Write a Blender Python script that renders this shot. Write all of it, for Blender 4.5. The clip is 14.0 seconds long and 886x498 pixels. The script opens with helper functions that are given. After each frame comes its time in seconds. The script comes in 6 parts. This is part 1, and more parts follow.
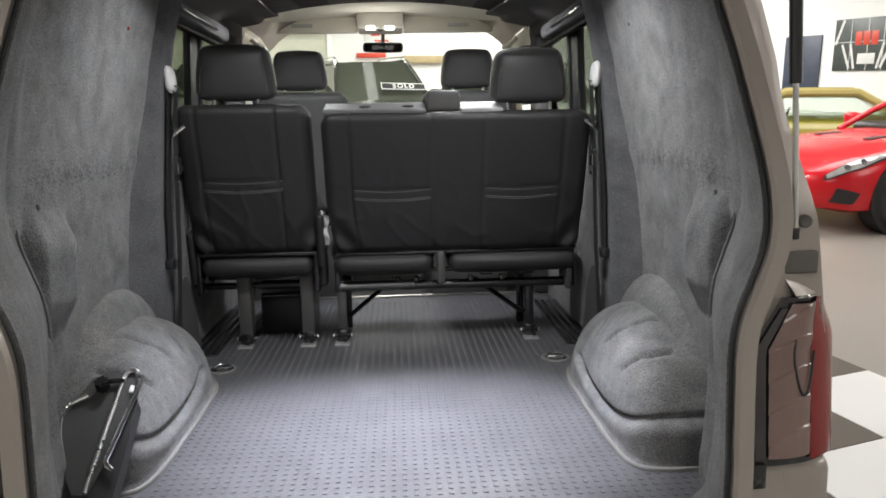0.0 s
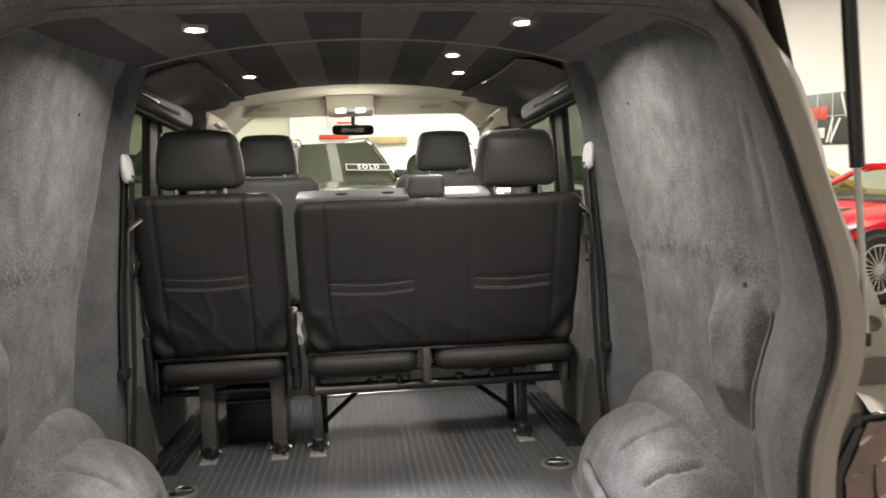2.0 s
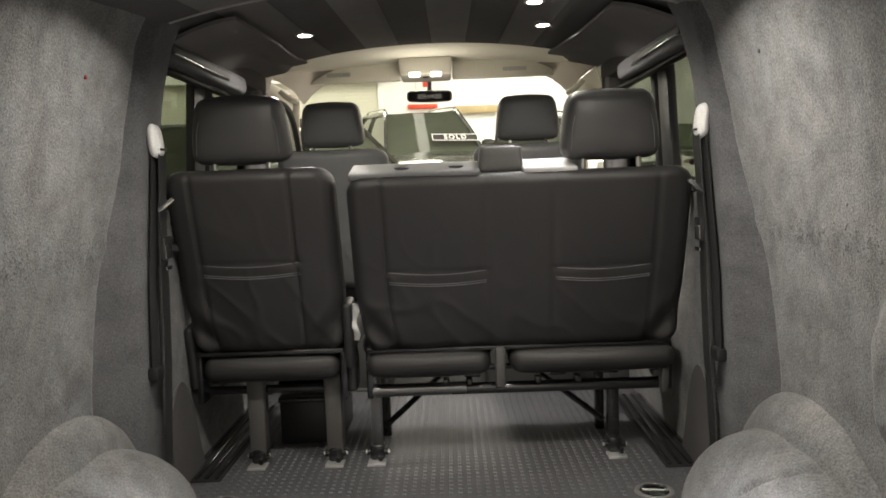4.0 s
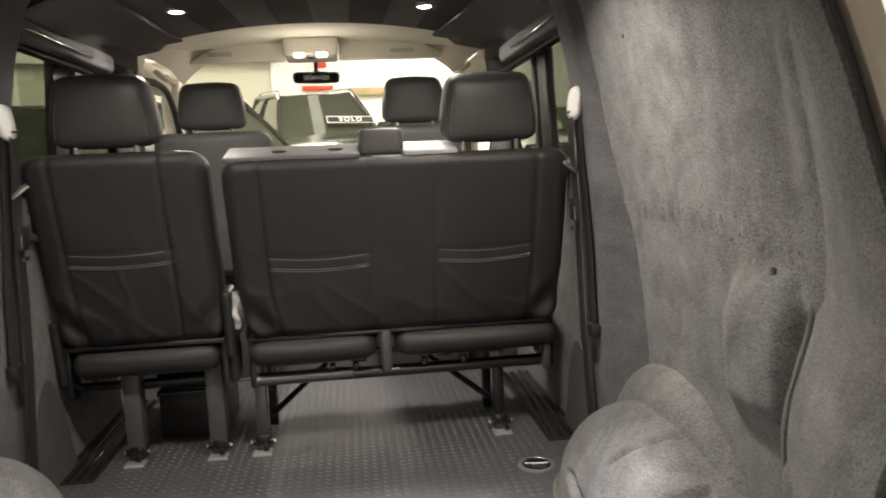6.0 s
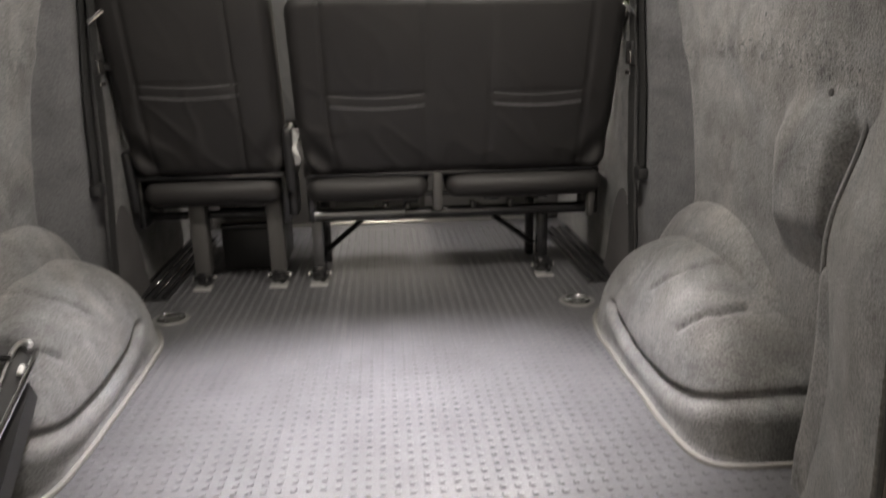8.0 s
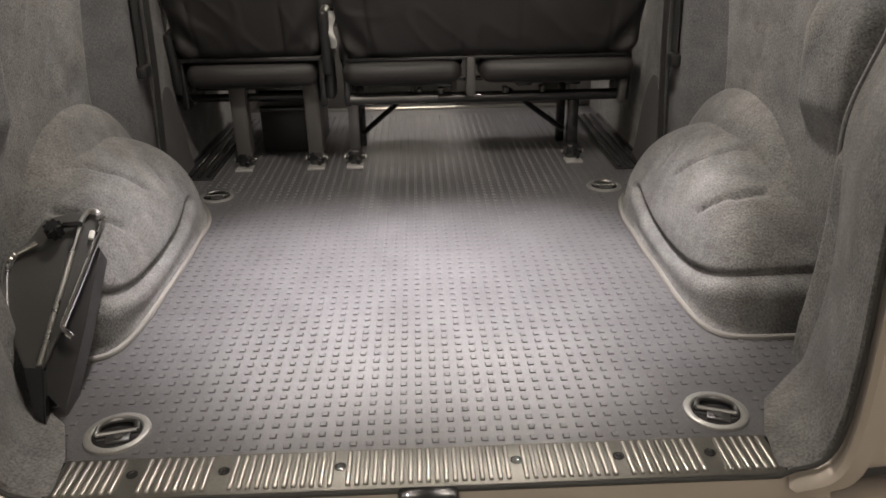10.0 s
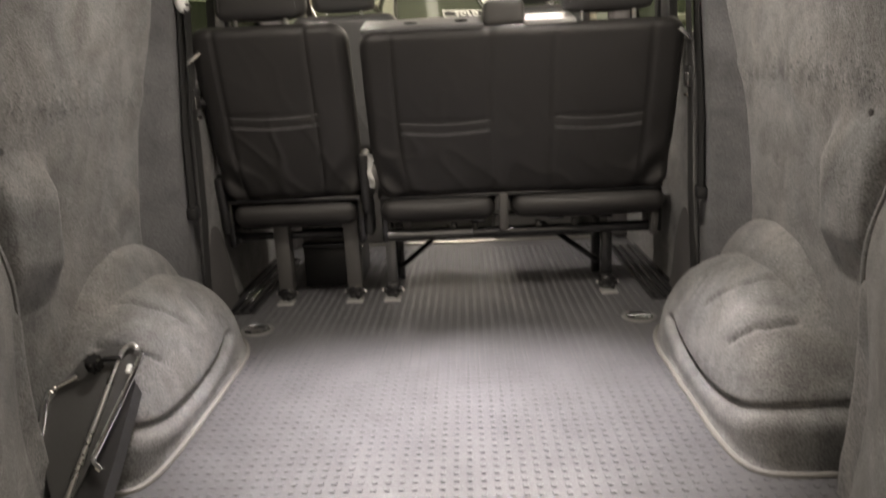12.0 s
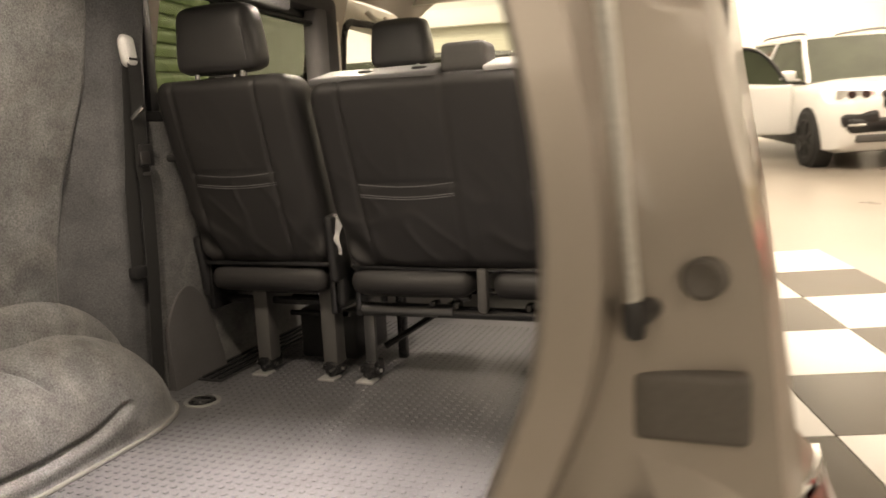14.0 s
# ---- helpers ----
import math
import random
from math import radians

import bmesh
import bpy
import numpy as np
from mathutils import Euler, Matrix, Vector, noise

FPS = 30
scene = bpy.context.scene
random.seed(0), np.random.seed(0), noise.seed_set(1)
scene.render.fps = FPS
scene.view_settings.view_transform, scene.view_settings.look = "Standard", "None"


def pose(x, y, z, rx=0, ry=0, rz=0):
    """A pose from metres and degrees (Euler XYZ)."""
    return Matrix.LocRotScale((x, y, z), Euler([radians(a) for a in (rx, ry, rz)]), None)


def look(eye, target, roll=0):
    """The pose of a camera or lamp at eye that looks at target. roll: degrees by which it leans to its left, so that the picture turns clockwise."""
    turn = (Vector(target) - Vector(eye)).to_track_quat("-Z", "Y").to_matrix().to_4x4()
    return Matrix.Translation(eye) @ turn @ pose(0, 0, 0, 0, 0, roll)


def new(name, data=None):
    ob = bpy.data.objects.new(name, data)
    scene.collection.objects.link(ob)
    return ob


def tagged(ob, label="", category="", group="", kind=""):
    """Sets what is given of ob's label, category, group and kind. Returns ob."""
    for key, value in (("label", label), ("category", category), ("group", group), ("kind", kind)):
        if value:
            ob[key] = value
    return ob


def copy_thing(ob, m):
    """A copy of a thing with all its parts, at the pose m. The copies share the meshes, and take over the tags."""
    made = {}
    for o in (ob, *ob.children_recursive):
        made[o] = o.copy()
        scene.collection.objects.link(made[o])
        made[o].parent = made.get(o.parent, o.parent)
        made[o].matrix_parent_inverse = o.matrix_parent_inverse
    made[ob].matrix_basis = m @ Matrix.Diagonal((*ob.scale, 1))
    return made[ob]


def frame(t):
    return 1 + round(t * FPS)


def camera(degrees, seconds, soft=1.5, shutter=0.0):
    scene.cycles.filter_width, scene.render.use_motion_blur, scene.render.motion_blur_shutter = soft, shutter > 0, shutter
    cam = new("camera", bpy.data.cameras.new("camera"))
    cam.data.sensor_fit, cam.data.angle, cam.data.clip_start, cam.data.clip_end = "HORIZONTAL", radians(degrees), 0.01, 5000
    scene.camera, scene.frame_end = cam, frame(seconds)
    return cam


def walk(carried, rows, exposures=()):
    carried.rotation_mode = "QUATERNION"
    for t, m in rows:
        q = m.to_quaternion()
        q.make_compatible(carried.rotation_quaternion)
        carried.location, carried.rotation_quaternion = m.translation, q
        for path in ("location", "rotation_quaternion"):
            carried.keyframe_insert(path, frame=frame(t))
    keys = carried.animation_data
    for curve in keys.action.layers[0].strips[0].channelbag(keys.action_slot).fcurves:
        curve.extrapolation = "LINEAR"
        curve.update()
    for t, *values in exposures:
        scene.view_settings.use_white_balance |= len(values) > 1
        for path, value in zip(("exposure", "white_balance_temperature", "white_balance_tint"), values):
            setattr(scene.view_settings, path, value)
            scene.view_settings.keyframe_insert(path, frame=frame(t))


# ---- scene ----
EXPOSURES = [(0.0, -0.22, 6250, 10), (0.5, -0.22, 6350, 13), (1.0, -0.22, 6500, 13), (1.5, -0.12, 6950, 11), (3.0, -0.05, 6850, 9), (5.5, -0.03, 7350, 11), (6.5, 0.0, 7150, 13), (7.5, -0.08, 6900, 11), (8.5, -0.22, 7400, 13), (11.0, -0.24, 7400, 13), (12.5, -0.17, 7600, 13), (13.5, 0.0, 8000, 13), (14.0, -0.06, 8600, 14)]
BEAM_WATTS = (240, 240, 20, 16, 7)
SPILL_WATTS = (6.4, 8.6, 5.5, 5.5, 2.2)
CAB_WATTS = 1.3
ROOM_WATTS = 230
WALL_FILL_WATTS = 170
cam = camera(62.4, 14.0, soft=1.7, shutter=0.5)
# The van stands nose-down on the level showroom floor; V lays the van's own frame into the world.
V = pose(0, 2.5, 0, -4.22, 0, 0) @ pose(0, -2.5, 0)
PATH = [
    (0, (0.038, 0.257, 1.363), (0.158, 2.229, 1.053), -1.0),
    (0.5, (0.034, 0.248, 1.363), (0.188, 2.216, 1.047), -0.8),
    (1, (0.025, 0.274, 1.374), (0.207, 2.248, 1.109), -0.8),
    (1.5, (-0.019, 0.355, 1.404), (0.201, 2.34, 1.282), -1.6),
    (2, (-0.018, 0.481, 1.397), (0.209, 2.465, 1.292), -2.1),
    (2.5, (0.059, 0.652, 1.415), (0.224, 2.641, 1.287), -1.4),
    (3, (0.066, 0.766, 1.411), (0.131, 2.76, 1.267), -1.3),
    (3.2, (0.046, 0.8, 1.411), (0.05, 2.794, 1.259), -1.6),
    (5.3, (0.098, 0.844, 1.419), (0.065, 2.833, 1.22), -2.3),
    (5.5, (0.094, 0.844, 1.417), (0.159, 2.832, 1.211), -2.4),
    (6, (0.117, 0.841, 1.413), (0.358, 2.813, 1.179), -2.5),
    (6.5, (0.124, 0.842, 1.404), (0.458, 2.794, 1.131), -2.3),
    (7, (0.113, 0.826, 1.378), (0.471, 2.765, 1.043), -1.7),
    (7.5, (0.065, 0.797, 1.35), (0.332, 2.734, 0.929), -1.5),
    (8, (0.038, 0.741, 1.307), (0.185, 2.661, 0.768), -1.1),
    (8.5, (0.026, 0.629, 1.313), (0.116, 2.473, 0.544), -1.3),
    (8.7, (0.02, 0.6, 1.313), (0.094, 2.427, 0.503), -0.7),
    (10.8, (0.031, 0.673, 1.314), (0.076, 2.498, 0.497), -1.2),
    (11, (0.032, 0.671, 1.314), (0.075, 2.504, 0.515), -1.2),
    (11.5, (0.041, 0.644, 1.321), (0.065, 2.524, 0.64), -1.9),
    (12, (0.08, 0.625, 1.324), (0.007, 2.566, 0.849), -2.8),
    (12.5, (0.161, 0.747, 1.319), (-0.02, 2.716, 1.018), -3.2),
    (13, (0.282, 0.926, 1.303), (0.078, 2.902, 1.065), -3.2),
    (13.5, (0.519, 1.01, 1.277), (0.111, 2.949, 1.01), -2.2),
    (13.6, (0.586, 1.023, 1.268), (0.111, 2.948, 1.001), -2.0),
    (14, (0.783, 1.106, 1.28), (0.09, 2.959, 0.984), -2.7),
]
walk(cam, [(t, V @ pose(-0.012, 0, 0) @ look(eye, target, roll)) for t, eye, target, roll in PATH], EXPOSURES)

# ---- world and lights ----
world = bpy.data.worlds.new("world")
scene.world = world
world.use_nodes = True
world.node_tree.nodes["Background"].inputs[0].default_value = (0.9, 0.95, 1.0, 1)
world.node_tree.nodes["Background"].inputs[1].default_value = 0.05
VAN = []        # top-level things that stand in the van's own frame


def area_lamp(name, m, sx, sy, watts, colour):
    d = bpy.data.lights.new(name, "AREA")
    d.shape, d.size, d.size_y, d.energy, d.color = "RECTANGLE", sx, sy, watts, colour
    ob = new(name, d)
    ob.matrix_world = m
    return ob


# ---- materials ----
def mat(name, base, rough=0.6, metal=0.0, vary=0.25, scale=6.0, fine=220.0, bump=0.15, fine_vary=0.2, coat=0.0, sheen=0.0, spec=0.5, coords="Object", bump_dist=0.002, rough_vary=0.08, cloud=0.0, cloud_scale=2.2, tint=None):
    """A procedural surface: broad blotches, fine grain, and relief from the grain."""
    m = bpy.data.materials.new(name)
    m.use_nodes = True
    nt = m.node_tree
    n, l = nt.nodes, nt.links
    p = n["Principled BSDF"]
    tc = n.new("ShaderNodeTexCoord")
    big = n.new("ShaderNodeTexNoise")
    big.inputs["Scale"].default_value, big.inputs["Detail"].default_value = scale, 5
    small = n.new("ShaderNodeTexNoise")
    small.inputs["Scale"].default_value, small.inputs["Detail"].default_value = fine, 3
    l.new(tc.outputs[coords], big.inputs["Vector"])
    l.new(tc.outputs[coords], small.inputs["Vector"])
    add = n.new("ShaderNodeMath")
    add.operation = "MULTIPLY_ADD"
    l.new(big.outputs["Fac"], add.inputs[0])
    add.inputs[1].default_value = 2 * vary
    add.inputs[2].default_value = 1 - vary
    mul = n.new("ShaderNodeMath")
    mul.operation = "MULTIPLY_ADD"
    l.new(small.outputs["Fac"], mul.inputs[0])
    mul.inputs[1].default_value = 2 * fine_vary
    mul.inputs[2].default_value = 1 - fine_vary
    both = n.new("ShaderNodeMath")
    both.operation = "MULTIPLY"
    l.new(add.outputs[0], both.inputs[0])
    l.new(mul.outputs[0], both.inputs[1])
    if cloud:
        # wide uneven wear on top of the blotches
        wide = n.new("ShaderNodeTexNoise")
        wide.inputs["Scale"].default_value, wide.inputs["Detail"].default_value, wide.inputs["Distortion"].default_value = cloud_scale, 6, 1.2
        wide.inputs["Roughness"].default_value = 0.62
        l.new(tc.outputs[coords], wide.inputs["Vector"])
        band = n.new("ShaderNodeMapRange")
        band.inputs["From Min"].default_value, band.inputs["From Max"].default_value = 0.33, 0.67
        band.inputs["To Min"].default_value, band.inputs["To Max"].default_value = 1 - cloud, 1 + cloud
        l.new(wide.outputs["Fac"], band.inputs["Value"])
        more = n.new("ShaderNodeMath")
        more.operation = "MULTIPLY"
        l.new(both.outputs[0], more.inputs[0])
        l.new(band.outputs[0], more.inputs[1])
        both = more
    mix = n.new("ShaderNodeVectorMath")
    mix.operation = "SCALE"
    mix.inputs[0].default_value = base
    if tint:
        hue = n.new("ShaderNodeMix")
        hue.data_type = "RGBA"
        hue.inputs["A"].default_value, hue.inputs["B"].default_value = (*base, 1), (*tint, 1)
        l.new(wide.outputs["Color"], hue.inputs["Factor"])
        l.new(hue.outputs["Result"], mix.inputs[0])
    l.new(both.outputs[0], mix.inputs["Scale"])
    l.new(mix.outputs[0], p.inputs["Base Color"])
    rr = n.new("ShaderNodeMath")
    rr.operation = "MULTIPLY_ADD"
    l.new(big.outputs["Fac"], rr.inputs[0])
    rr.inputs[1].default_value = 2 * rough_vary
    rr.inputs[2].default_value = rough - rough_vary
    l.new(rr.outputs[0], p.inputs["Roughness"])
    p.inputs["Metallic"].default_value = metal
    p.inputs["Specular IOR Level"].default_value = spec
    p.inputs["Coat Weight"].default_value = coat
    p.inputs["Coat Roughness"].default_value = 0.06
    p.inputs["Sheen Weight"].default_value = sheen
    if bump:
        b = n.new("ShaderNodeBump")
        b.inputs["Strength"].default_value, b.inputs["Distance"].default_value = bump, bump_dist
        l.new(small.outputs["Fac"], b.inputs["Height"])
        l.new(b.outputs[0], p.inputs["Normal"])
    return m


def glow(name, colour, strength):
    m = bpy.data.materials.new(name)
    m.use_nodes = True
    p = m.node_tree.nodes["Principled BSDF"]
    p.inputs["Base Color"].default_value = (*colour, 1)
    p.inputs["Emission Color"].default_value = (*colour, 1)
    p.inputs["Emission Strength"].default_value = strength
    return m


def pane_glass(name, tint, gloss=1.0):
    """Clear or tinted sheet glass: what is behind shows through, and it mirrors a little."""
    m = bpy.data.materials.new(name)
    m.use_nodes = True
    n, l = m.node_tree.nodes, m.node_tree.links
    n.remove(n["Principled BSDF"])
    out = n["Material Output"]
    tr = n.new("ShaderNodeBsdfTransparent")
    tr.inputs[0].default_value = (*tint, 1)
    gl = n.new("ShaderNodeBsdfGlossy")
    gl.inputs["Roughness"].default_value = 0.02
    mx = n.new("ShaderNodeMixShader")
    mx.inputs[0].default_value = 0.06 * gloss
    l.new(tr.outputs[0], mx.inputs[1])
    l.new(gl.outputs[0], mx.inputs[2])
    l.new(mx.outputs[0], out.inputs[0])
    return m


CARPET = mat("grey_stretch_carpet", (0.128, 0.141, 0.152), 0.95, vary=0.45, scale=16, fine=230, bump=0.5, fine_vary=0.88, sheen=0.12, spec=0.1, bump_dist=0.004, cloud=0.22, cloud_scale=5.0, tint=(0.152, 0.138, 0.126))
CARPET_DARK = mat("dark_grey_carpet", (0.105, 0.105, 0.11), 0.95, vary=0.4, scale=12, fine=250, bump=0.35, fine_vary=0.7, sheen=0.12, spec=0.1, bump_dist=0.003, cloud=0.2)
TRACK = mat("black_track_plastic", (0.010, 0.010, 0.010), 0.4, vary=0.1, bump=0.05, spec=0.12)
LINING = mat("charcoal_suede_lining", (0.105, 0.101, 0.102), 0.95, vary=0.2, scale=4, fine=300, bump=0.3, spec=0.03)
# Paler copy of the lining; on the ribs it paints in their shading.
LINING_B = mat("charcoal_suede_lining_lit_copy", (0.19, 0.183, 0.183), 0.95, vary=0.2, scale=4, fine=300, bump=0.3, spec=0.03)
BEIGE = mat("pale_fabric_lining", (0.78, 0.75, 0.66), 0.9, vary=0.08, scale=5, fine=320, bump=0.25, spec=0.2)
BEIGE_PLASTIC = mat("pale_grained_plastic", (0.66, 0.63, 0.55), 0.55, vary=0.06, scale=5, fine=420, bump=0.12)
RUBBER_FLOOR = mat("grey_rubber_floor", (0.092, 0.092, 0.098), 0.40, vary=0.3, scale=9, fine=420, bump=0.45, fine_vary=0.55, spec=0.4, bump_dist=0.0018, cloud=0.12, cloud_scale=4)
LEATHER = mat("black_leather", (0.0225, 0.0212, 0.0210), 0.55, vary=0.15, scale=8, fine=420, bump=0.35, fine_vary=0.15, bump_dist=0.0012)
# Lit copy of the leather: the downlights' light on the rear headrests, as colour.
LEATHER_LIT = mat("lit_black_leather", (0.050, 0.0485, 0.048), 0.45, vary=0.15, scale=8, fine=420, bump=0.35, fine_vary=0.15, bump_dist=0.0012)
LEATHER_GREY = mat("dark_grey_leather", (0.115, 0.115, 0.115), 0.5, vary=0.12, scale=8, fine=420, bump=0.35, bump_dist=0.0012)
THREAD = mat("grey_stitch_thread", (0.115, 0.115, 0.118), 0.6, vary=0.1, fine=900, bump=0.1)
PLASTIC = mat("black_plastic", (0.018, 0.018, 0.019), 0.4, vary=0.1, fine=380, bump=0.15)
BRACKET = mat("dark_grey_bracket_paint", (0.050, 0.050, 0.050), 0.45, vary=0.15, fine=300, bump=0.1)
PLASTIC_GREY = mat("dark_grey_plastic", (0.078, 0.075, 0.073), 0.5, vary=0.1, fine=380, bump=0.15)
GLOSS_BLACK = mat("black_steel_paint", (0.012, 0.012, 0.013), 0.22, vary=0.1, bump=0.03, coat=0.4)
STEEL = mat("bright_zinc_steel", (0.62, 0.62, 0.6), 0.28, metal=1.0, vary=0.15, fine=300, bump=0.04)
FOOT_STEEL = mat("galvanised_foot_steel", (0.50, 0.50, 0.49), 0.45, metal=0.5, vary=0.15, fine=300, bump=0.05)
DARK_STEEL = mat("dark_forged_steel", (0.16, 0.16, 0.16), 0.3, metal=0.9, vary=0.2, bump=0.05)
CHROME = mat("polished_chrome", (0.8, 0.8, 0.8), 0.1, metal=1.0, vary=0.05, bump=0.0, fine_vary=0.05, rough_vary=0.03)
ALU_DARK = mat("dull_aluminium", (0.20, 0.195, 0.18), 0.5, metal=1.0, vary=0.12, fine=260, bump=0.08)
ALU = mat("brushed_aluminium_strip", (0.42, 0.41, 0.38), 0.42, metal=1.0, vary=0.12, fine=260, bump=0.08)
SEALANT = mat("pale_grey_sealant", (0.17, 0.165, 0.155), 0.6, vary=0.2, bump=0.2)
GREY_PLASTIC = mat("mid_grey_plastic", (0.12, 0.12, 0.122), 0.45, vary=0.2, scale=12, fine=380, bump=0.15)
PALE_PAD = mat("pale_grey_pad", (0.34, 0.335, 0.33), 0.6, vary=0.3, scale=10, fine=300, bump=0.2)
PILL_DARK = mat("dark_worn_fibre", (0.115, 0.119, 0.124), 0.95, fine_vary=0.5, spec=0.1)
PILL_PALE = mat("pale_worn_fibre", (0.165, 0.165, 0.168), 0.95, fine_vary=0.5, spec=0.1)
HOOP = mat("grey_trim_plastic", (0.34, 0.33, 0.32), 0.5, vary=0.1, fine=380, bump=0.1)
RINGPLATE = mat("grey_cast_ring", (0.30, 0.30, 0.29), 0.45, metal=0.6, vary=0.1, bump=0.1)
PAINT = mat("bronze_silver_metallic_paint", (0.34, 0.302, 0.266), 0.38, metal=0.45, vary=0.04, scale=3, fine=1500, bump=0.01, fine_vary=0.12, coat=0.4)
SEAL = mat("black_rubber_seal", (0.02, 0.02, 0.02), 0.6, vary=0.1, bump=0.1)
WEBBING = mat("black_belt_webbing", (0.022, 0.022, 0.022), 0.7, vary=0.1, fine=900, bump=0.4)
WHITE_PLASTIC = mat("white_plastic", (0.72, 0.72, 0.7), 0.35, vary=0.03, bump=0.02)
TAG = mat("white_fabric_tag", (0.52, 0.52, 0.51), 0.8, vary=0.05, bump=0.1)
# Rubber of the plugs; also the painted shade of the recess over the lamp.
PLUG_SHADE = mat("grey_plug_and_recess_shade", (0.10, 0.09, 0.08), 0.6, vary=0.1, bump=0.1)
LENS_RED = mat("red_lamp_lens", (0.20, 0.013, 0.013), 0.15, vary=0.1, bump=0.0, coat=0.25, spec=0.3, fine_vary=0.05)
LENS_CLEAR = mat("smoked_pink_lamp_lens", (0.175, 0.112, 0.095), 0.12, vary=0.2, scale=14, bump=0.0, coat=0.6, fine_vary=0.05)
CONSOLE = mat("pale_console_plastic", (0.50, 0.48, 0.43), 0.75, vary=0.06, scale=5, fine=420, bump=0.12, spec=0.15)
LENS_DARK = mat("dark_lamp_housing", (0.03, 0.025, 0.025), 0.2, vary=0.1, bump=0.0, coat=0.5)
LED = glow("cold_white_led", (1.0, 0.97, 0.93), 60.0)
CABLED = glow("cab_reading_lamp", (1.0, 0.95, 0.85), 7.0)
GLASS = pane_glass("clear_pane", (0.93, 0.96, 0.92), 0.8)
GLASS_TINT = pane_glass("smoked_pane", (0.44, 0.47, 0.42), 0.8)
MIRROR = mat("dark_mirror_glass", (0.008, 0.008, 0.009), 0.10, metal=0.0, spec=0.06, vary=0.02, bump=0.0, fine_vary=0.02, rough_vary=0.01)


# ---- mesh helpers ----
def part(name, bm, material, parent=None, label="", smooth=35.0):
    """Links a bmesh as one mesh object under a thing or a part."""
    bmesh.ops.recalc_face_normals(bm, faces=bm.faces)
    me = bpy.data.meshes.new(name)
    bm.to_mesh(me)
    bm.free()
    for one in (material if isinstance(material, (list, tuple)) else [material]):
        me.materials.append(one)
    if smooth:
        me.polygons.foreach_set("use_smooth", [True] * len(me.polygons))
        me.set_sharp_from_angle(angle=radians(smooth))
    ob = new(name, me)
    if parent:
        ob.parent = parent
    if label:
        ob["label"] = label
    return ob


def thing(name, label, category, group="", kind="", at=(0, 0, 0), van=True):
    """An empty at a thing's base, to hold its parts."""
    ob = tagged(new(name), label, category, group, kind)
    ob.empty_display_size = 0.05
    ob.location = at
    if van:
        VAN.append(ob)
    return ob


def settle(ob, van=True):
    if van:
        VAN.append(ob)
    return ob


def box(bm, c, s, bevel=0.0, seg=2, turn=None, taper=None):
    """A box of size s at c, its edges rounded. taper: scale of the top in x and y."""
    m = Matrix.Translation(c) @ (turn if turn else Matrix())
    new_bm = bmesh.new()
    bmesh.ops.create_cube(new_bm, size=1.0)
    for v in new_bm.verts:
        k = (taper if taper and v.co.z > 0 else (1, 1))
        v.co = Vector((v.co.x * s[0] * k[0], v.co.y * s[1] * k[1], v.co.z * s[2]))
    if bevel:
        bmesh.ops.bevel(new_bm, geom=new_bm.edges[:], offset=bevel, segments=seg, profile=0.5, affect="EDGES")
    new_bm.transform(m)
    merge(bm, new_bm)
    return bm


def merge(bm, other):
    me = bpy.data.meshes.new("scratch")
    other.to_mesh(me)
    other.free()
    bm.from_mesh(me)
    bpy.data.meshes.remove(me)


def ring_points(c, axis, r, seg, up=None):
    axis = Vector(axis).normalized()
    side = axis.orthogonal().normalized() if up is None else axis.cross(Vector(up)).normalized()
    other = axis.cross(side)
    return [Vector(c) + r * (math.cos(2 * math.pi * k / seg) * side + math.sin(2 * math.pi * k / seg) * other) for k in range(seg)]


def loft(bm, rings, closed=True, cap=True):
    """Skins rings of points, all of one length."""
    vs = [[bm.verts.new(p) for p in r] for r in rings]
    n = len(vs[0])
    for a, b in zip(vs[:-1], vs[1:]):
        for k in range(n if closed else n - 1):
            j = (k + 1) % n
            try:
                bm.faces.new((a[k], a[j], b[j], b[k]))
            except ValueError:
                pass
    if cap and closed:
        for r in (vs[0], vs[-1]):
            try:
                bm.faces.new(r)
            except ValueError:
                pass
    return bm


def cyl(bm, p0, p1, r0, r1=None, seg=16):
    axis = Vector(p1) - Vector(p0)
    return loft(bm, [ring_points(p0, axis, r0, seg), ring_points(p1, axis, r0 if r1 is None else r1, seg)])


def turned(bm, c, axis, profile, seg=24):
    """A body of revolution: profile holds (distance along the axis, radius)."""
    axis = Vector(axis).normalized()
    return loft(bm, [ring_points(Vector(c) + axis * d, axis, max(r, 1e-4), seg) for d, r in profile])


def smooth_path(points, steps=6):
    """A Catmull-Rom curve through the points."""
    p = [Vector(q) for q in points]
    p = [2 * p[0] - p[1]] + p + [2 * p[-1] - p[-2]]
    out = []
    for a, b, c, d in zip(p[:-3], p[1:-2], p[2:-1], p[3:]):
        for k in range(steps):
            t = k / steps
            out.append(0.5 * (2 * b + (c - a) * t + (2 * a - 5 * b + 4 * c - d) * t * t + (3 * b - a - 3 * c + d) * t ** 3))
    return out + [p[-2]]


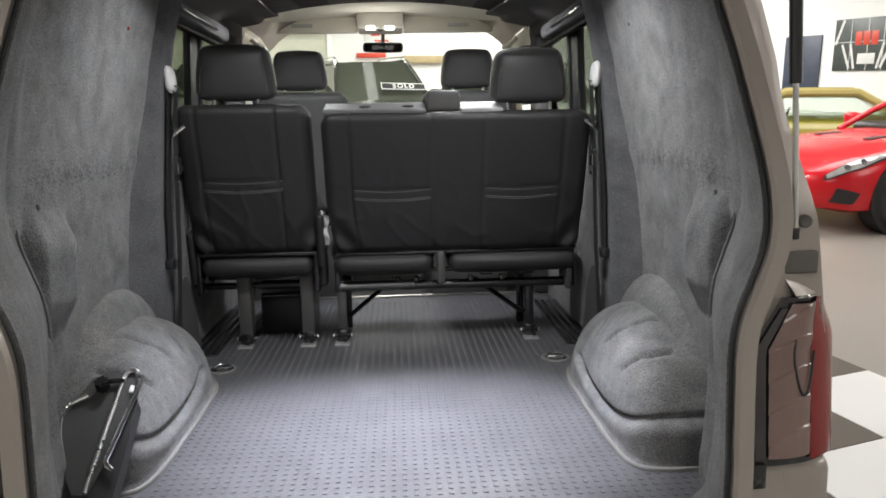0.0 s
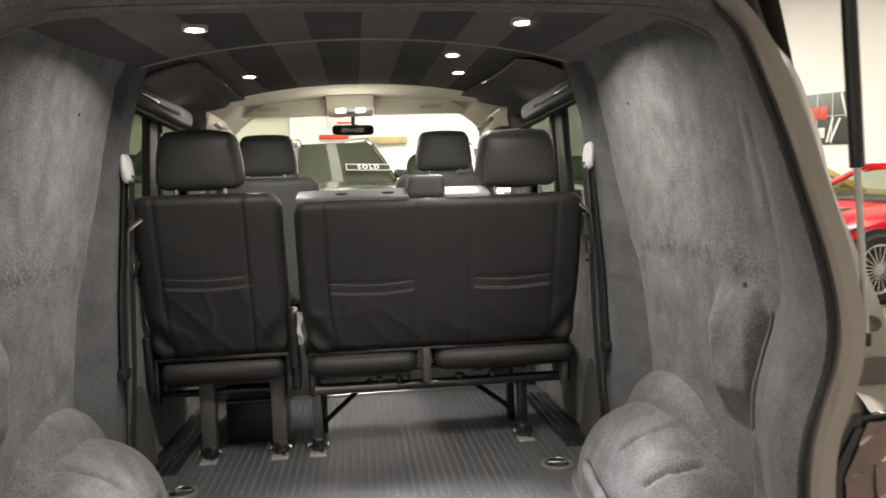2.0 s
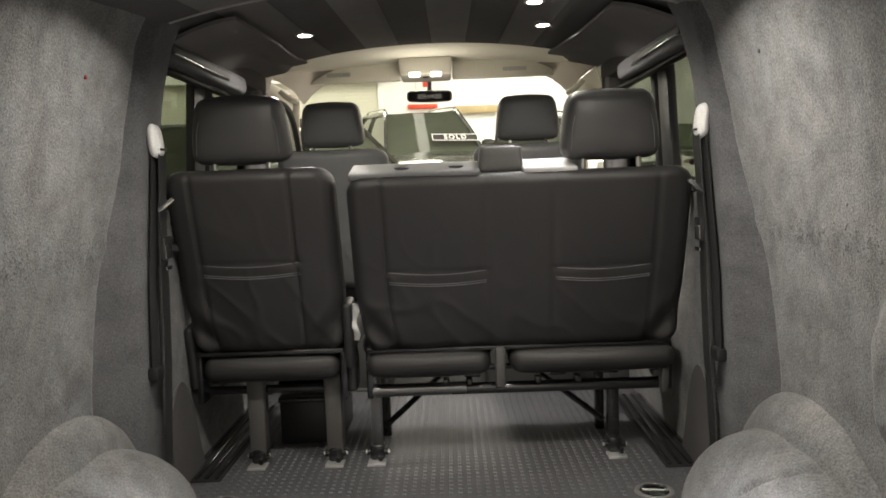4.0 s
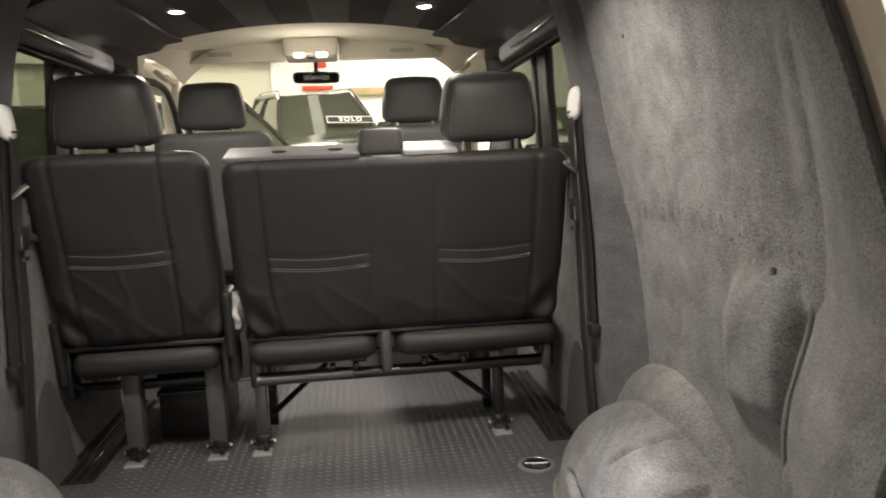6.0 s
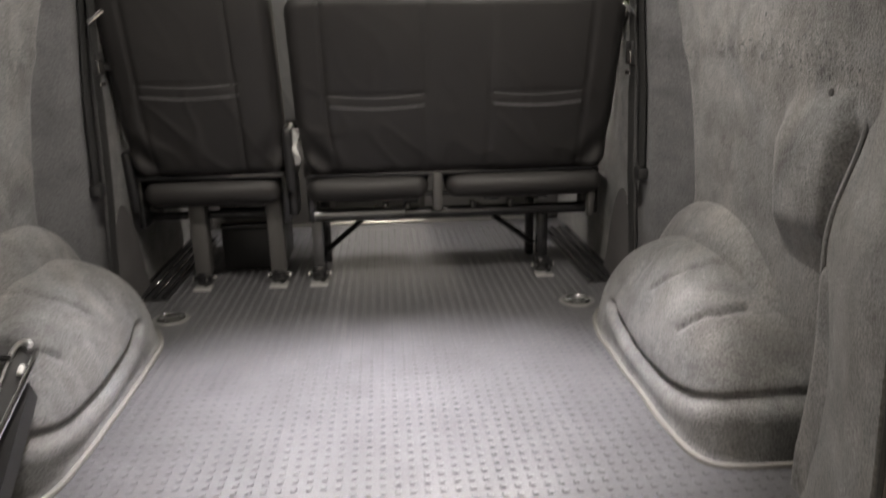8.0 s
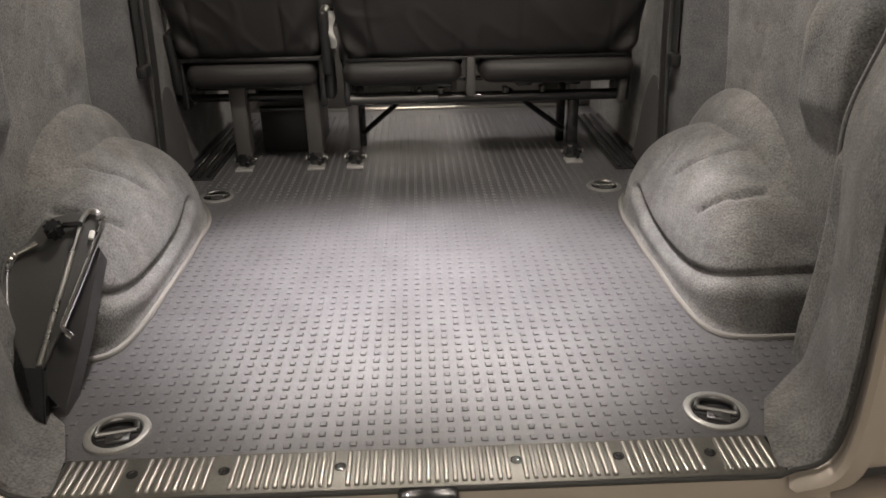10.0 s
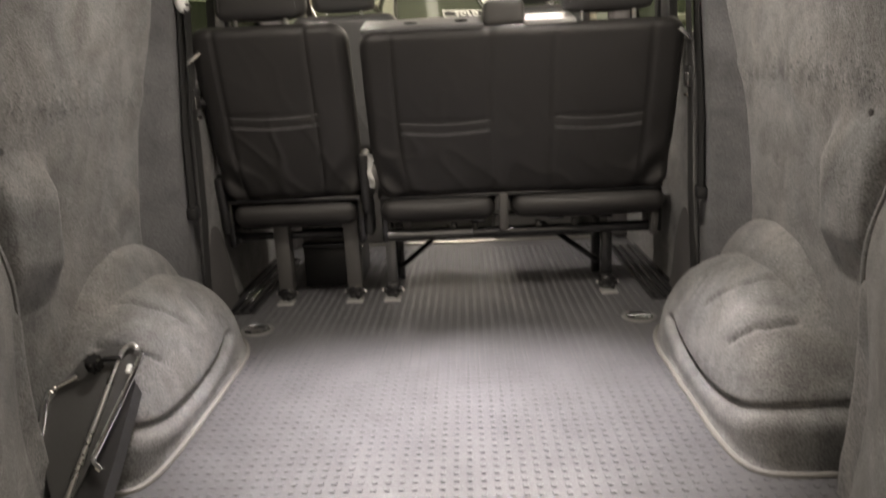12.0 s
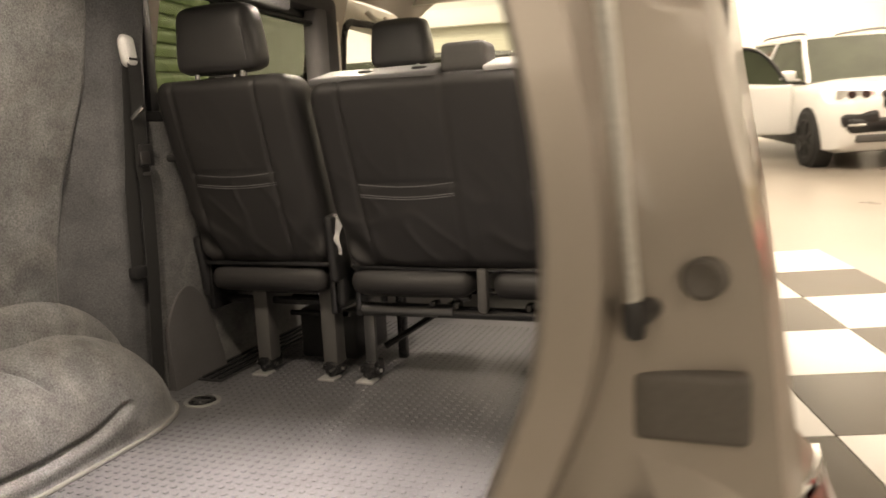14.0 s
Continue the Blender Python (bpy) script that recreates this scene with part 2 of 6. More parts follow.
def sweep(bm, points, section, closed=False, up=(0, 0, 1)):
    """Carries a section (u, v) along a path: u sideways, v along up."""
    pts = [Vector(q) for q in points]
    rings = []
    for i, q in enumerate(pts):
        a = pts[(i - 1) % len(pts)] if closed or i else q
        b = pts[(i + 1) % len(pts)] if closed or i < len(pts) - 1 else q
        way = (b - a).normalized()
        side = way.cross(Vector(up))
        side = side.normalized() if side.length > 1e-4 else way.orthogonal().normalized()
        top = side.cross(way).normalized()
        rings.append([q + side * u + top * v for u, v in section])
    if closed:
        rings.append(rings[0])
    loft(bm, rings, True, not closed)
    if closed:
        bmesh.ops.remove_doubles(bm, verts=bm.verts, dist=1e-6)
    return bm


def circle(r, seg=10):
    return [(r * math.cos(2 * math.pi * k / seg), r * math.sin(2 * math.pi * k / seg)) for k in range(seg)]


def tube(bm, points, r, seg=10, up=(0.13, 0.37, 0.92)):
    return sweep(bm, points, circle(r, seg), up=up)


def sheet(bm, f, nu, nv):
    """A grid of f(u, v), u and v from 0 to 1."""
    rows = [[bm.verts.new(f(i / nu, j / nv)) for j in range(nv + 1)] for i in range(nu + 1)]
    for a, b in zip(rows[:-1], rows[1:]):
        for j in range(nv):
            bm.faces.new((a[j], a[j + 1], b[j + 1], b[j]))
    return bm


def thicken(bm, d):
    """Gives an open sheet a thickness d, along its normals."""
    bmesh.ops.recalc_face_normals(bm, faces=bm.faces)
    bmesh.ops.solidify(bm, geom=bm.faces[:], thickness=d)
    return bm


def bent(z, table):
    """Interpolates a small table of (z, value)."""
    return float(np.interp(z, [a for a, _ in table], [b for _, b in table]))


def ease(a, b, x):
    t = min(1.0, max(0.0, (x - a) / (b - a)))
    return t * t * (3 - 2 * t)


def pillow(bm, c, s, r, puff=0.0, turn=None, top=1.0, div=4, lean=0.0):
    """A stuffed block: edges rounded by r, faces bulged by puff, top narrowed, pushed in y by lean at its top."""
    h = Vector(s) / 2
    lines = []
    for k in range(3):
        e = min(r, h[k] * 0.98)
        inner = [-h[k] + e + (2 * h[k] - 2 * e) * j / div for j in range(1, div)]
        lines.append([-h[k], -h[k] + 0.1 * e, -h[k] + 0.38 * e, -h[k] + e] + inner + [h[k] - e, h[k] - 0.38 * e, h[k] - 0.1 * e, h[k]])
    b = bmesh.new()
    for k in range(3):
        i, j = (k + 1) % 3, (k + 2) % 3
        for side in (-1, 1):
            rows = []
            for a in lines[i]:
                row = []
                for d in lines[j]:
                    q = Vector((0, 0, 0))
                    q[k], q[i], q[j] = side * h[k], a, d
                    inn = Vector([max(-(h[n] - min(r, h[n] * 0.98)), min(h[n] - min(r, h[n] * 0.98), q[n])) for n in range(3)])
                    off = q - inn
                    if off.length > 1e-7:
                        off = off.normalized() * max(abs(x) for x in off)
                    p = inn + off
                    u, v = a / h[i], d / h[j]
                    p[k] += side * puff * math.cos(u * math.pi / 2) * math.cos(v * math.pi / 2)
                    w = p.z / s[2] + 0.5
                    p.x *= 1 + (top - 1) * w
                    p.y += lean * w
                    row.append(b.verts.new(p))
                rows.append(row)
            for r0, r1 in zip(rows[:-1], rows[1:]):
                for n in range(len(r0) - 1):
                    b.faces.new((r0[n], r0[n + 1], r1[n + 1], r1[n]))
    bmesh.ops.remove_doubles(b, verts=b.verts, dist=1e-5)
    b.transform(Matrix.Translation(c) @ (turn if turn else Matrix()))
    merge(bm, b)
    return bm


# ---- the van: floor, walls, ceiling ----
F = 0.57                    # the load floor's height
SIDE = ((0.55, 0.80), (0.75, 0.805), (1.0, 0.80), (1.2, 0.79), (1.4, 0.762), (1.55, 0.735), (1.665, 0.708), (1.76, 0.675), (1.83, 0.635), (1.90, 0.58))
LIP = smooth_path([(0.53, 0, 0.574), (0.585, 0, 0.59), (0.608, 0, 0.64), (0.617, 0, 0.75), (0.62, 0, 0.95), (0.632, 0, 1.03), (0.655, 0, 1.09), (0.676, 0, 1.15), (0.682, 0, 1.22), (0.672, 0, 1.30),
                   (0.648, 0, 1.40), (0.622, 0, 1.50), (0.588, 0, 1.62), (0.558, 0, 1.68), (0.50, 0, 1.718), (0.42, 0, 1.73), (0.2, 0, 1.735), (0.0, 0, 1.736)], 4)


def lip_y(z):
    return bent(z, ((0.5, 1.468), (0.8, 1.492), (0.97, 1.504), (1.2, 1.518), (1.5, 1.555), (1.74, 1.60)))


def seam_y(z):
    """Where the reveal's carpet meets the side panel."""
    return 1.79 + 0.036 * math.exp(-((z - 1.15) / 0.18) ** 2) - 0.03 * (1 - ease(0.75, 1.0, z))


LIP_X = [(p.z, p.x) for p in LIP if p.z > 0.585]


def reveal_x(z):
    """Where the reveal's carpet ends inside, above the floor."""
    return max(bent(z, LIP_X) + 0.095, 0.703)


def wall_bulge(y, z):
    """How far the carpet stands in from the panel: a padded bump with a pocket behind it, creases, soft dents."""
    # a rounded swelling, its crown sloping into the wall, with a dark hollow behind and under it
    mid, half = 1.945, 0.105 + 0.012 * noise.noise((z * 8, 1.2, 0.9))
    across = ease(mid - half + 0.008, mid - half + 0.05, y) * (1 - ease(mid + half - 0.02, mid + half + 0.035, y))
    lower = 0.985 + 0.10 * (mid + 0.05 - y)
    bump = 0.038 * across * ease(lower - 0.075, lower + 0.02, z) * (1 - ease(1.125, 1.235, z - 0.10 * (1.93 - y)))
    pocket = -0.020 * ease(1.60, 1.66, y) * (1 - ease(mid - half - 0.005, mid - half + 0.03, y)) * ease(0.935, 0.985, z) * (1 - ease(1.13, 1.20, z))
    line = math.exp(-((z - 1.285 - 0.02 * math.sin(7 * y) - 0.10 * (y - 2.2)) / 0.022) ** 2) * ease(1.75, 1.9, y)
    crease = line * (0.0015 + 0.008 * max(0, noise.noise((y * 41, z * 37, 2.2))))
    wave = 0.007 * noise.noise((y * 3, z * 3, 1.7)) + 0.003 * noise.noise((y * 11, z * 11, 4.2)) + 0.0012 * noise.noise((y * 30, z * 30, 7.2))
    out = crease + wave
    # towards the rear the panel runs in under the reveal
    k = 1 - ease(seam_y(z) - 0.01 + 0.03 * (1 - ease(0.70, 1.0, z)), seam_y(z) + 0.07 + 0.02 * (1 - ease(0.70, 1.0, z)), y)
    return out * (1 - k) + (bent(z, SIDE) - 0.004 - reveal_x(z)) * k * (1 - ease(1.58, 1.66, z)) + pocket + bump


def side_wall(sign, name):
    wall = thing(name, "grey carpet-lined van side wall", "wall", kind="structure")
    bm = bmesh.new()

    def inner(u, v):
        z = F - 0.01 + 1.30 * v
        y = 1.70 + (bent(z, ((0.57, 2.475), (1.0, 2.485), (1.25, 2.535), (1.47, 2.60), (1.62, 2.60), (1.85, 2.55))) - 1.70) * u
        roll = 0.018 * ease(0.965, 1.0, u) ** 2
        return (sign * (bent(z, SIDE) - 0.006 - wall_bulge(y, z) + roll), y, z)
    sheet(bm, inner, 150, 190)
    thicken(bm, 0.008)
    part("carpet_panel", bm, CARPET, wall)
    for y, z, r in ((1.925, 1.218, 0.007), (2.36, 1.662, 0.005)):
        bm = bmesh.new()
        x = bent(z, SIDE) - 0.006 - wall_bulge(y, z)
        turned(bm, (sign * (x - 0.0085), y, z), (-sign, 0, 0.1), ((-0.004, r), (0.0015, r), (0.002, r * 0.6), (0.001, 0.0)), 12)
        part("fixing", bm, LENS_RED if sign < 0 and z > 1.5 else SEAL, wall, "small fixing in the carpet")
    # a line of pilled, worn carpet across the panel
    rnd = random.Random(5 + sign)
    for fibre, count in ((PILL_DARK, 300), (PILL_PALE, 240)):
        verts, faces = [], []
        for k in range(count):
            y = 1.84 + 0.69 * rnd.random() ** 0.8
            z = 1.285 + 0.02 * math.sin(7 * y) + 0.10 * (y - 2.2) + rnd.gauss(0, 0.015 + 0.012 * abs(math.sin(23 * y)))
            x = bent(z, SIDE) - 0.0145 - wall_bulge(y, z)
            r, l, a = rnd.uniform(0.0010, 0.0028), rnd.uniform(0.7, 2.6), rnd.uniform(0, 3.14)
            o = len(verts)
            verts += [(sign * (x + dx * r * 0.5), y + r * (l * u * math.cos(a) - w * math.sin(a)), z + r * (l * u * math.sin(a) + w * math.cos(a))) for dx, u, w in ((0, 1, 0), (0, 0, 1), (0, -1, 0), (0, 0, -1), (-1, 0.2, 0.1), (1, 0, 0))]
            faces += [(o + i, o + (i + 1) % 4, o + e) for i in range(4) for e in (4, 5)]
        me = bpy.data.meshes.new("worn_pile")
        me.from_pydata(verts, [], faces)
        me.materials.append(fibre)
        ob = tagged(new("worn_pile", me), "line of pilled worn carpet fibres", kind="stuff")
        ob.parent = wall
    # the reveal round the rear opening, wrapped in the same carpet
    bm = bmesh.new()
    rings = []
    for p in LIP:
        x, z = p.x, p.z
        top = ease(1.62, 1.74, z)
        x2 = x * top + reveal_x(z) * (1 - top)
        y0 = lip_y(z)
        y2 = seam_y(z) * (1 - top) + 1.67 * top
        wav = 0.004 * noise.noise((z * 7, x * 5, sign))
        z2 = z - 0.012 * top
        rings.append([(sign * (x + 0.018 * (1 - top)), y0, z + 0.014 * top), (sign * x, y0 + 0.010, z - 0.004 * top), (sign * (x + (0.004 + wav) * (1 - top)), y0 + 0.035, z - 0.008 * top), (sign * (x + (0.014 + wav) * (1 - top)), y0 + 0.09 * (1 - 0.5 * top), z - 0.01 * top),
                      (sign * (x + (0.05 + wav) * (1 - top)), y0 + (y2 - y0) * 0.6, z2), (sign * x2, y2, z2 + 0.0), (sign * (x2 + 0.012 * (1 - top)), y2 + 0.006, z2 + 0.06 * top), (sign * (max(x2 + 0.02, min(x2 + 0.13, bent(z, ((0.6, 0.795), (1.0, 0.79), (1.2, 0.775), (1.5, 0.715), (1.7, 0.67))))) * (1 - top) + x2 * top), y2 - 0.004, z2 + 0.16 * top)])
    loft(bm, rings, closed=False)
    reveal = part("opening_reveal", bm, CARPET, wall, "grey carpet wrapped round the rear opening")
    bm = bmesh.new()
    tube(bm, [Vector(r[5]) + Vector((-sign * 0.003, 0.002, -0.001)) for r in rings], 0.0042, 6)
    part("carpet_seam", bm, PILL_PALE, reveal, "raised carpet seam")
    # the middle pillar, proud of the panel
    bm = bmesh.new()
    rings = []
    for k in range(25):
        z = F - 0.005 + 1.29 * k / 24
        x = bent(z, ((0.55, 0.765), (0.965, 0.738), (1.2, 0.730), (1.545, 0.704), (1.70, 0.676), (1.835, 0.636), (1.90, 0.58)))
        o = bent(z, SIDE) + 0.01
        lean = bent(z, ((0.55, 0.0), (1.2, 0.0), (1.85, -0.02)))
        rings.append([(sign * (o + 0.015), 2.46, z), (sign * (o + 0.012), 2.56, z), (sign * (0.4 * x + 0.6 * o + 0.008), 2.605 + lean, z), (sign * (x + 0.016), 2.635 + lean, z), (sign * (x + 0.003), 2.652 + lean, z), (sign * x, 2.665 + lean, z), (sign * x, 2.76 + lean, z), (sign * (x + 0.008), 2.785 + lean, z), (sign * (x + 0.05), 2.80 + lean, z), (sign * (o + 0.015), 2.80 + lean, z)])
    loft(bm, rings)
    part("pillar", bm, CARPET_DARK, wall, "dark carpeted middle pillar")
    # the lower panel ahead of the pillar, and the frame round the side window
    bm = bmesh.new()
    sheet(bm, lambda u, v: (sign * (bent(F + 0.80 * v, SIDE) - 0.02 - 0.012 * math.sin(math.pi * v)), 2.79 + 1.06 * u, F + 0.80 * v), 20, 16)
    thicken(bm, 0.02)
    part("door_panel", bm, CARPET, wall, "grey carpeted side door panel")
    bm = bmesh.new()
    box(bm, (sign * 0.725, 3.32, 1.845), (0.10, 1.06, 0.09), 0.02)
    box(bm, (sign * 0.735, 3.85, 1.60), (0.09, 0.12, 0.54), 0.025)
    box(bm, (sign * 0.745, 3.85, 0.98), (0.10, 0.14, 0.82), 0.025)
    part("window_surround", bm, LINING, wall, "dark carpeted window surround")
    bm = bmesh.new()
    box(bm, (sign * 0.758, 3.30, 1.385), (0.05, 1.02, 0.03), 0.008)
    part("window_ledge", bm, PLASTIC, wall, "black plastic window ledge")
    bm = bmesh.new()
    pillow(bm, (sign * 0.705, 3.13, 1.790), (0.09, 0.74, 0.062), 0.022, div=6)
    house = part("rail_housing", bm, CARPET_DARK, wall, "carpeted housing of the sliding door rail")
    bm = bmesh.new()
    pillow(bm, (sign * 0.6605, 3.02, 1.792), (0.010, 0.50, 0.026), 0.0049, div=4)
    part("rail_slot", bm, SEAL, house, "black slot of the door rail")
    bm = bmesh.new()
    box(bm, (sign * 0.655, 3.02, 1.781), (0.006, 0.47, 0.005), 0.0015)
    part("rail_edge", bm, CHROME, house, "bright edge of the door rail")
    bm = bmesh.new()
    box(bm, (sign * 0.715, 3.30, 1.752), (0.03, 0.98, 0.016), 0.005)
    part("door_track", bm, TRACK, wall, "black sliding door track")
    bm = bmesh.new()
    pillow(bm, (sign * 0.715, 3.755, 1.62), (0.075, 0.10, 0.42), 0.03)
    part("window_post_cover", bm, LINING_B, wall, "charcoal post ahead of the window")
    # the window: a fixed frame, a divider and two panes
    bm = bmesh.new()
    box(bm, (sign * 0.75, 3.30, 1.79), (0.03, 0.96, 0.03), 0.006)
    head = part("window_frame", bm, PLASTIC, wall, "black window frame")
    for y, wide in ((2.84, 0.035), (3.19, 0.10), (3.30, 0.035), (3.77, 0.035)):
        bm = bmesh.new()
        box(bm, (sign * 0.755, y, 1.59), (0.03, wide, 0.42), 0.006, turn=pose(0, 0, 0, -10 if 3 < y < 3.5 else 0, 0, 0))
        part("window_post", bm, PLASTIC, head)
    for y0, y1 in ((2.86, 3.26), (3.32, 3.76)):
        bm = bmesh.new()
        box(bm, (sign * 0.772, (y0 + y1) / 2, 1.59), (0.005, y1 - y0, 0.42))
        g = part("pane", bm, GLASS_TINT, wall, "smoked window pane", smooth=0)
        g.visible_shadow = False
    return wall


wall_left = side_wall(-1, "wall_left")
wall_right = side_wall(1, "wall_right")


def arch_surface(sign, u, v):
    """The wheel arch: u runs round its foot from the rear to the front, v from the foot to the crown."""
    a = math.pi * u
    ca, sa = math.cos(a), math.sin(a)
    n = 9.0 if ca > 0 else 3.0
    k = (abs(ca) ** n + abs(sa) ** n) ** (-1 / n)
    mx, my, tall = 2.2, 1.83, 0.297
    h = min(1.0, math.sin(v * math.pi / 2) ** 1.15)
    rx, ry = max(0.0, 1 - h ** mx) ** (1 / mx), max(0.0, 1 - h ** my) ** (1 / my)
    z = tall * h
    groove = bent(u, ((0, 0.104), (0.20, 0.104), (0.245, 0.097), (0.285, 0.076), (0.32, 0.062), (0.36, 0.055), (0.42, 0.053), (0.50, 0.060), (0.56, 0.074), (0.62, 0.096), (1, 0.096)))
    on = 1 - ease(0.60, 0.64, u)
    inset = 0.010 * on * ease(groove - 0.008, groove + 0.010, z) + 0.015 * on * math.exp(-((z - groove - 0.003) / 0.0085) ** 2)
    # the skirt stands a little out over the floor
    inset -= 0.003 * on * math.exp(-((z - groove + 0.022) / 0.016) ** 2)
    foot = 0.009 * math.exp(-(z / 0.012) ** 2)
    length = 0.468 if ca > 0 else 0.405
    y_base = 2.317 - length * k * ca * ry
    # short pressed arcs that climb from the flank over the shoulder
    x_base, press = 0.80 - 0.234 * k * sa * rx, 0.0
    for way, x0, x1, dep in ((((0.600, 2.090), (0.624, 2.057), (0.658, 2.034), (0.725, 2.040)), 0.598, 0.730, 0.012),
                             (((0.612, 2.284), (0.645, 2.250), (0.678, 2.208), (0.735, 2.178)), 0.611, 0.738, 0.010),
                             (((0.600, 2.375), (0.660, 2.380)), 0.602, 0.650, 0.005)):
        press += dep * math.exp(-((y_base - bent(x_base, way)) / 0.009) ** 2) * ease(x0 - 0.006, x0 + 0.010, x_base) * (1 - ease(x1 - 0.012, x1 + 0.004, x_base))
    inset += 0.6 * press
    x = 0.80 - (0.234 - inset + foot) * k * sa * rx
    y = 2.317 - (length - inset + foot) * k * ca * ry
    w = 0.0035 * noise.noise((x * 8, y * 8, z * 8 + sign)) + 0.0012 * noise.noise((x * 31, y * 31, z * 31 + sign))
    return (sign * (x + w), y + w, F + z - 0.002 + w * h - 0.8 * press)


def wheel_arch(sign, name):
    arch = thing(name, "grey carpet-covered wheel arch with pressed grooves", "wheel arch", kind="structure")
    bm = bmesh.new()
    sheet(bm, lambda u, v: arch_surface(sign, u, v), 240, 120)
    part("arch_cover", bm, CARPET, arch)
    # the round tub behind it, half sunk in the wall
    bm = bmesh.new()
    rings = []
    for i in range(61):
        a = math.pi * i / 60
        rings.append([(sign * x, 2.332 - (r + 0.004 * noise.noise((a * 3, r * 9, sign))) * math.cos(a), F - 0.006 + r * math.sin(a)) for x, r in ((0.83, 0.377), (0.797, 0.378), (0.785, 0.376), (0.772, 0.369), (0.757, 0.352), (0.744, 0.328), (0.734, 0.298), (0.728, 0.25))])
    loft(bm, rings, closed=False)
    part("arch_shoulder", bm, CARPET, arch, "raised carpeted shoulder over the arch")
    bm = bmesh.new()
    turned(bm, (sign * 0.7555, 2.30, F + 0.291), (-sign * 0.5, 0, 0.86), ((-0.003, 0.008), (0.002, 0.007), (0.003, 0.003), (0.002, 0.0)), 12)
    part("fixing", bm, PILL_DARK, arch, "small dark fixing in the carpet")
    bm = bmesh.new()
    foot = [Vector(arch_surface(sign, i / 60, 0.0)) for i in range(61)]
    foot = [Vector((p.x, p.y, F + 0.003)) for p in foot]
    foot = [foot[0] + Vector((sign * -0.004, -0.075, 0))] + foot
    sweep(bm, foot, circle(0.0065, 8))
    part("edge_bead", bm, SEALANT, arch, "pale grey sealing bead at the floor")
    return arch


wheel_arch_left = wheel_arch(-1, "wheel_arch_left")
wheel_arch_right = wheel_arch(1, "wheel_arch_right")


def load_floor():
    fl = thing("floor", "dark grey rubber load floor with raised square studs", "floor", kind="structure")
    bm = bmesh.new()
    box(bm, (0, 2.69, F - 0.015), (1.62, 2.27, 0.03), 0.003)
    part("rubber_mat", bm, RUBBER_FLOOR, fl)
    verts, faces = [], []
    nx, ny = 55, 82
    for i in range(nx):
        for j in range(ny):
            x, y = (i - (nx - 1) / 2) * 0.0258, 1.574 + j * 0.0262
            if abs(x) > 0.555 and 1.86 < y < 2.68:
                continue
            if abs(x) > 0.50 and y < 1.60:
                continue
            if any((x - a) ** 2 + (y - b) ** 2 < 0.066 ** 2 for a, b in EYES):
                continue
            o = len(verts)
            s, t = 0.0060, 0.0044
            verts += [(x - s, y - s, F - 0.001), (x + s, y - s, F - 0.001), (x + s, y + s, F - 0.001), (x - s, y + s, F - 0.001), (x - t, y - t, F + 0.0020), (x + t, y - t, F + 0.0020), (x + t, y + t, F + 0.0020), (x - t, y + t, F + 0.0020)]
            faces += [(o + 4, o + 5, o + 6, o + 7)] + [(o + a, o + (a + 1) % 4, o + 4 + (a + 1) % 4, o + 4 + a) for a in range(4)]
    me = bpy.data.meshes.new("studs")
    me.from_pydata(verts, [], faces)
    me.materials.append(RUBBER_FLOOR)
    ob = tagged(new("studs", me), "small raised rubber studs in rows", kind="stuff")
    ob.parent = fl
    return fl


EYES = ((-0.485, 1.622), (0.488, 1.622), (-0.597, 2.742), (0.573, 2.742))
floor = load_floor()


def sill_strip():
    st = thing("trim_sill", "ribbed aluminium sill strip with screw holes", "sill strip", kind="structure")
    bm = bmesh.new()
    box(bm, (0, 1.513, F + 0.000), (1.075, 0.088, 0.008), 0.003)
    part("strip_plate", bm, ALU_DARK, st)
    rib = bmesh.new()
    pillow(rib, (0, 0, 0), (0.0072, 0.072, 0.007), 0.003, div=2)
    first = None
    holes = (-0.425, -0.29, -0.118, 0.145, 0.30, 0.439)
    for k in range(81):
        x = (k - 40) * 0.01305
        if any(abs(x - h) < 0.011 for h in holes):
            continue
        if first is None:
            first = part("rib", rib, ALU, st)
            ob = first
        else:
            ob = new("rib", first.data)
            ob.parent = st
        ob.location = (x, 1.513, F + 0.005)
    for h in holes:
        bm = bmesh.new()
        turned(bm, (h, 1.518, F + 0.0035), (0, 0, 1), ((0, 0.0085), (0.002, 0.0085), (0.0022, 0.006), (0.0008, 0.005), (0.0006, 0.0)), 16)
        part("screw", bm, GLOSS_BLACK, st, "black countersunk screw")
    return st


sill_strip()


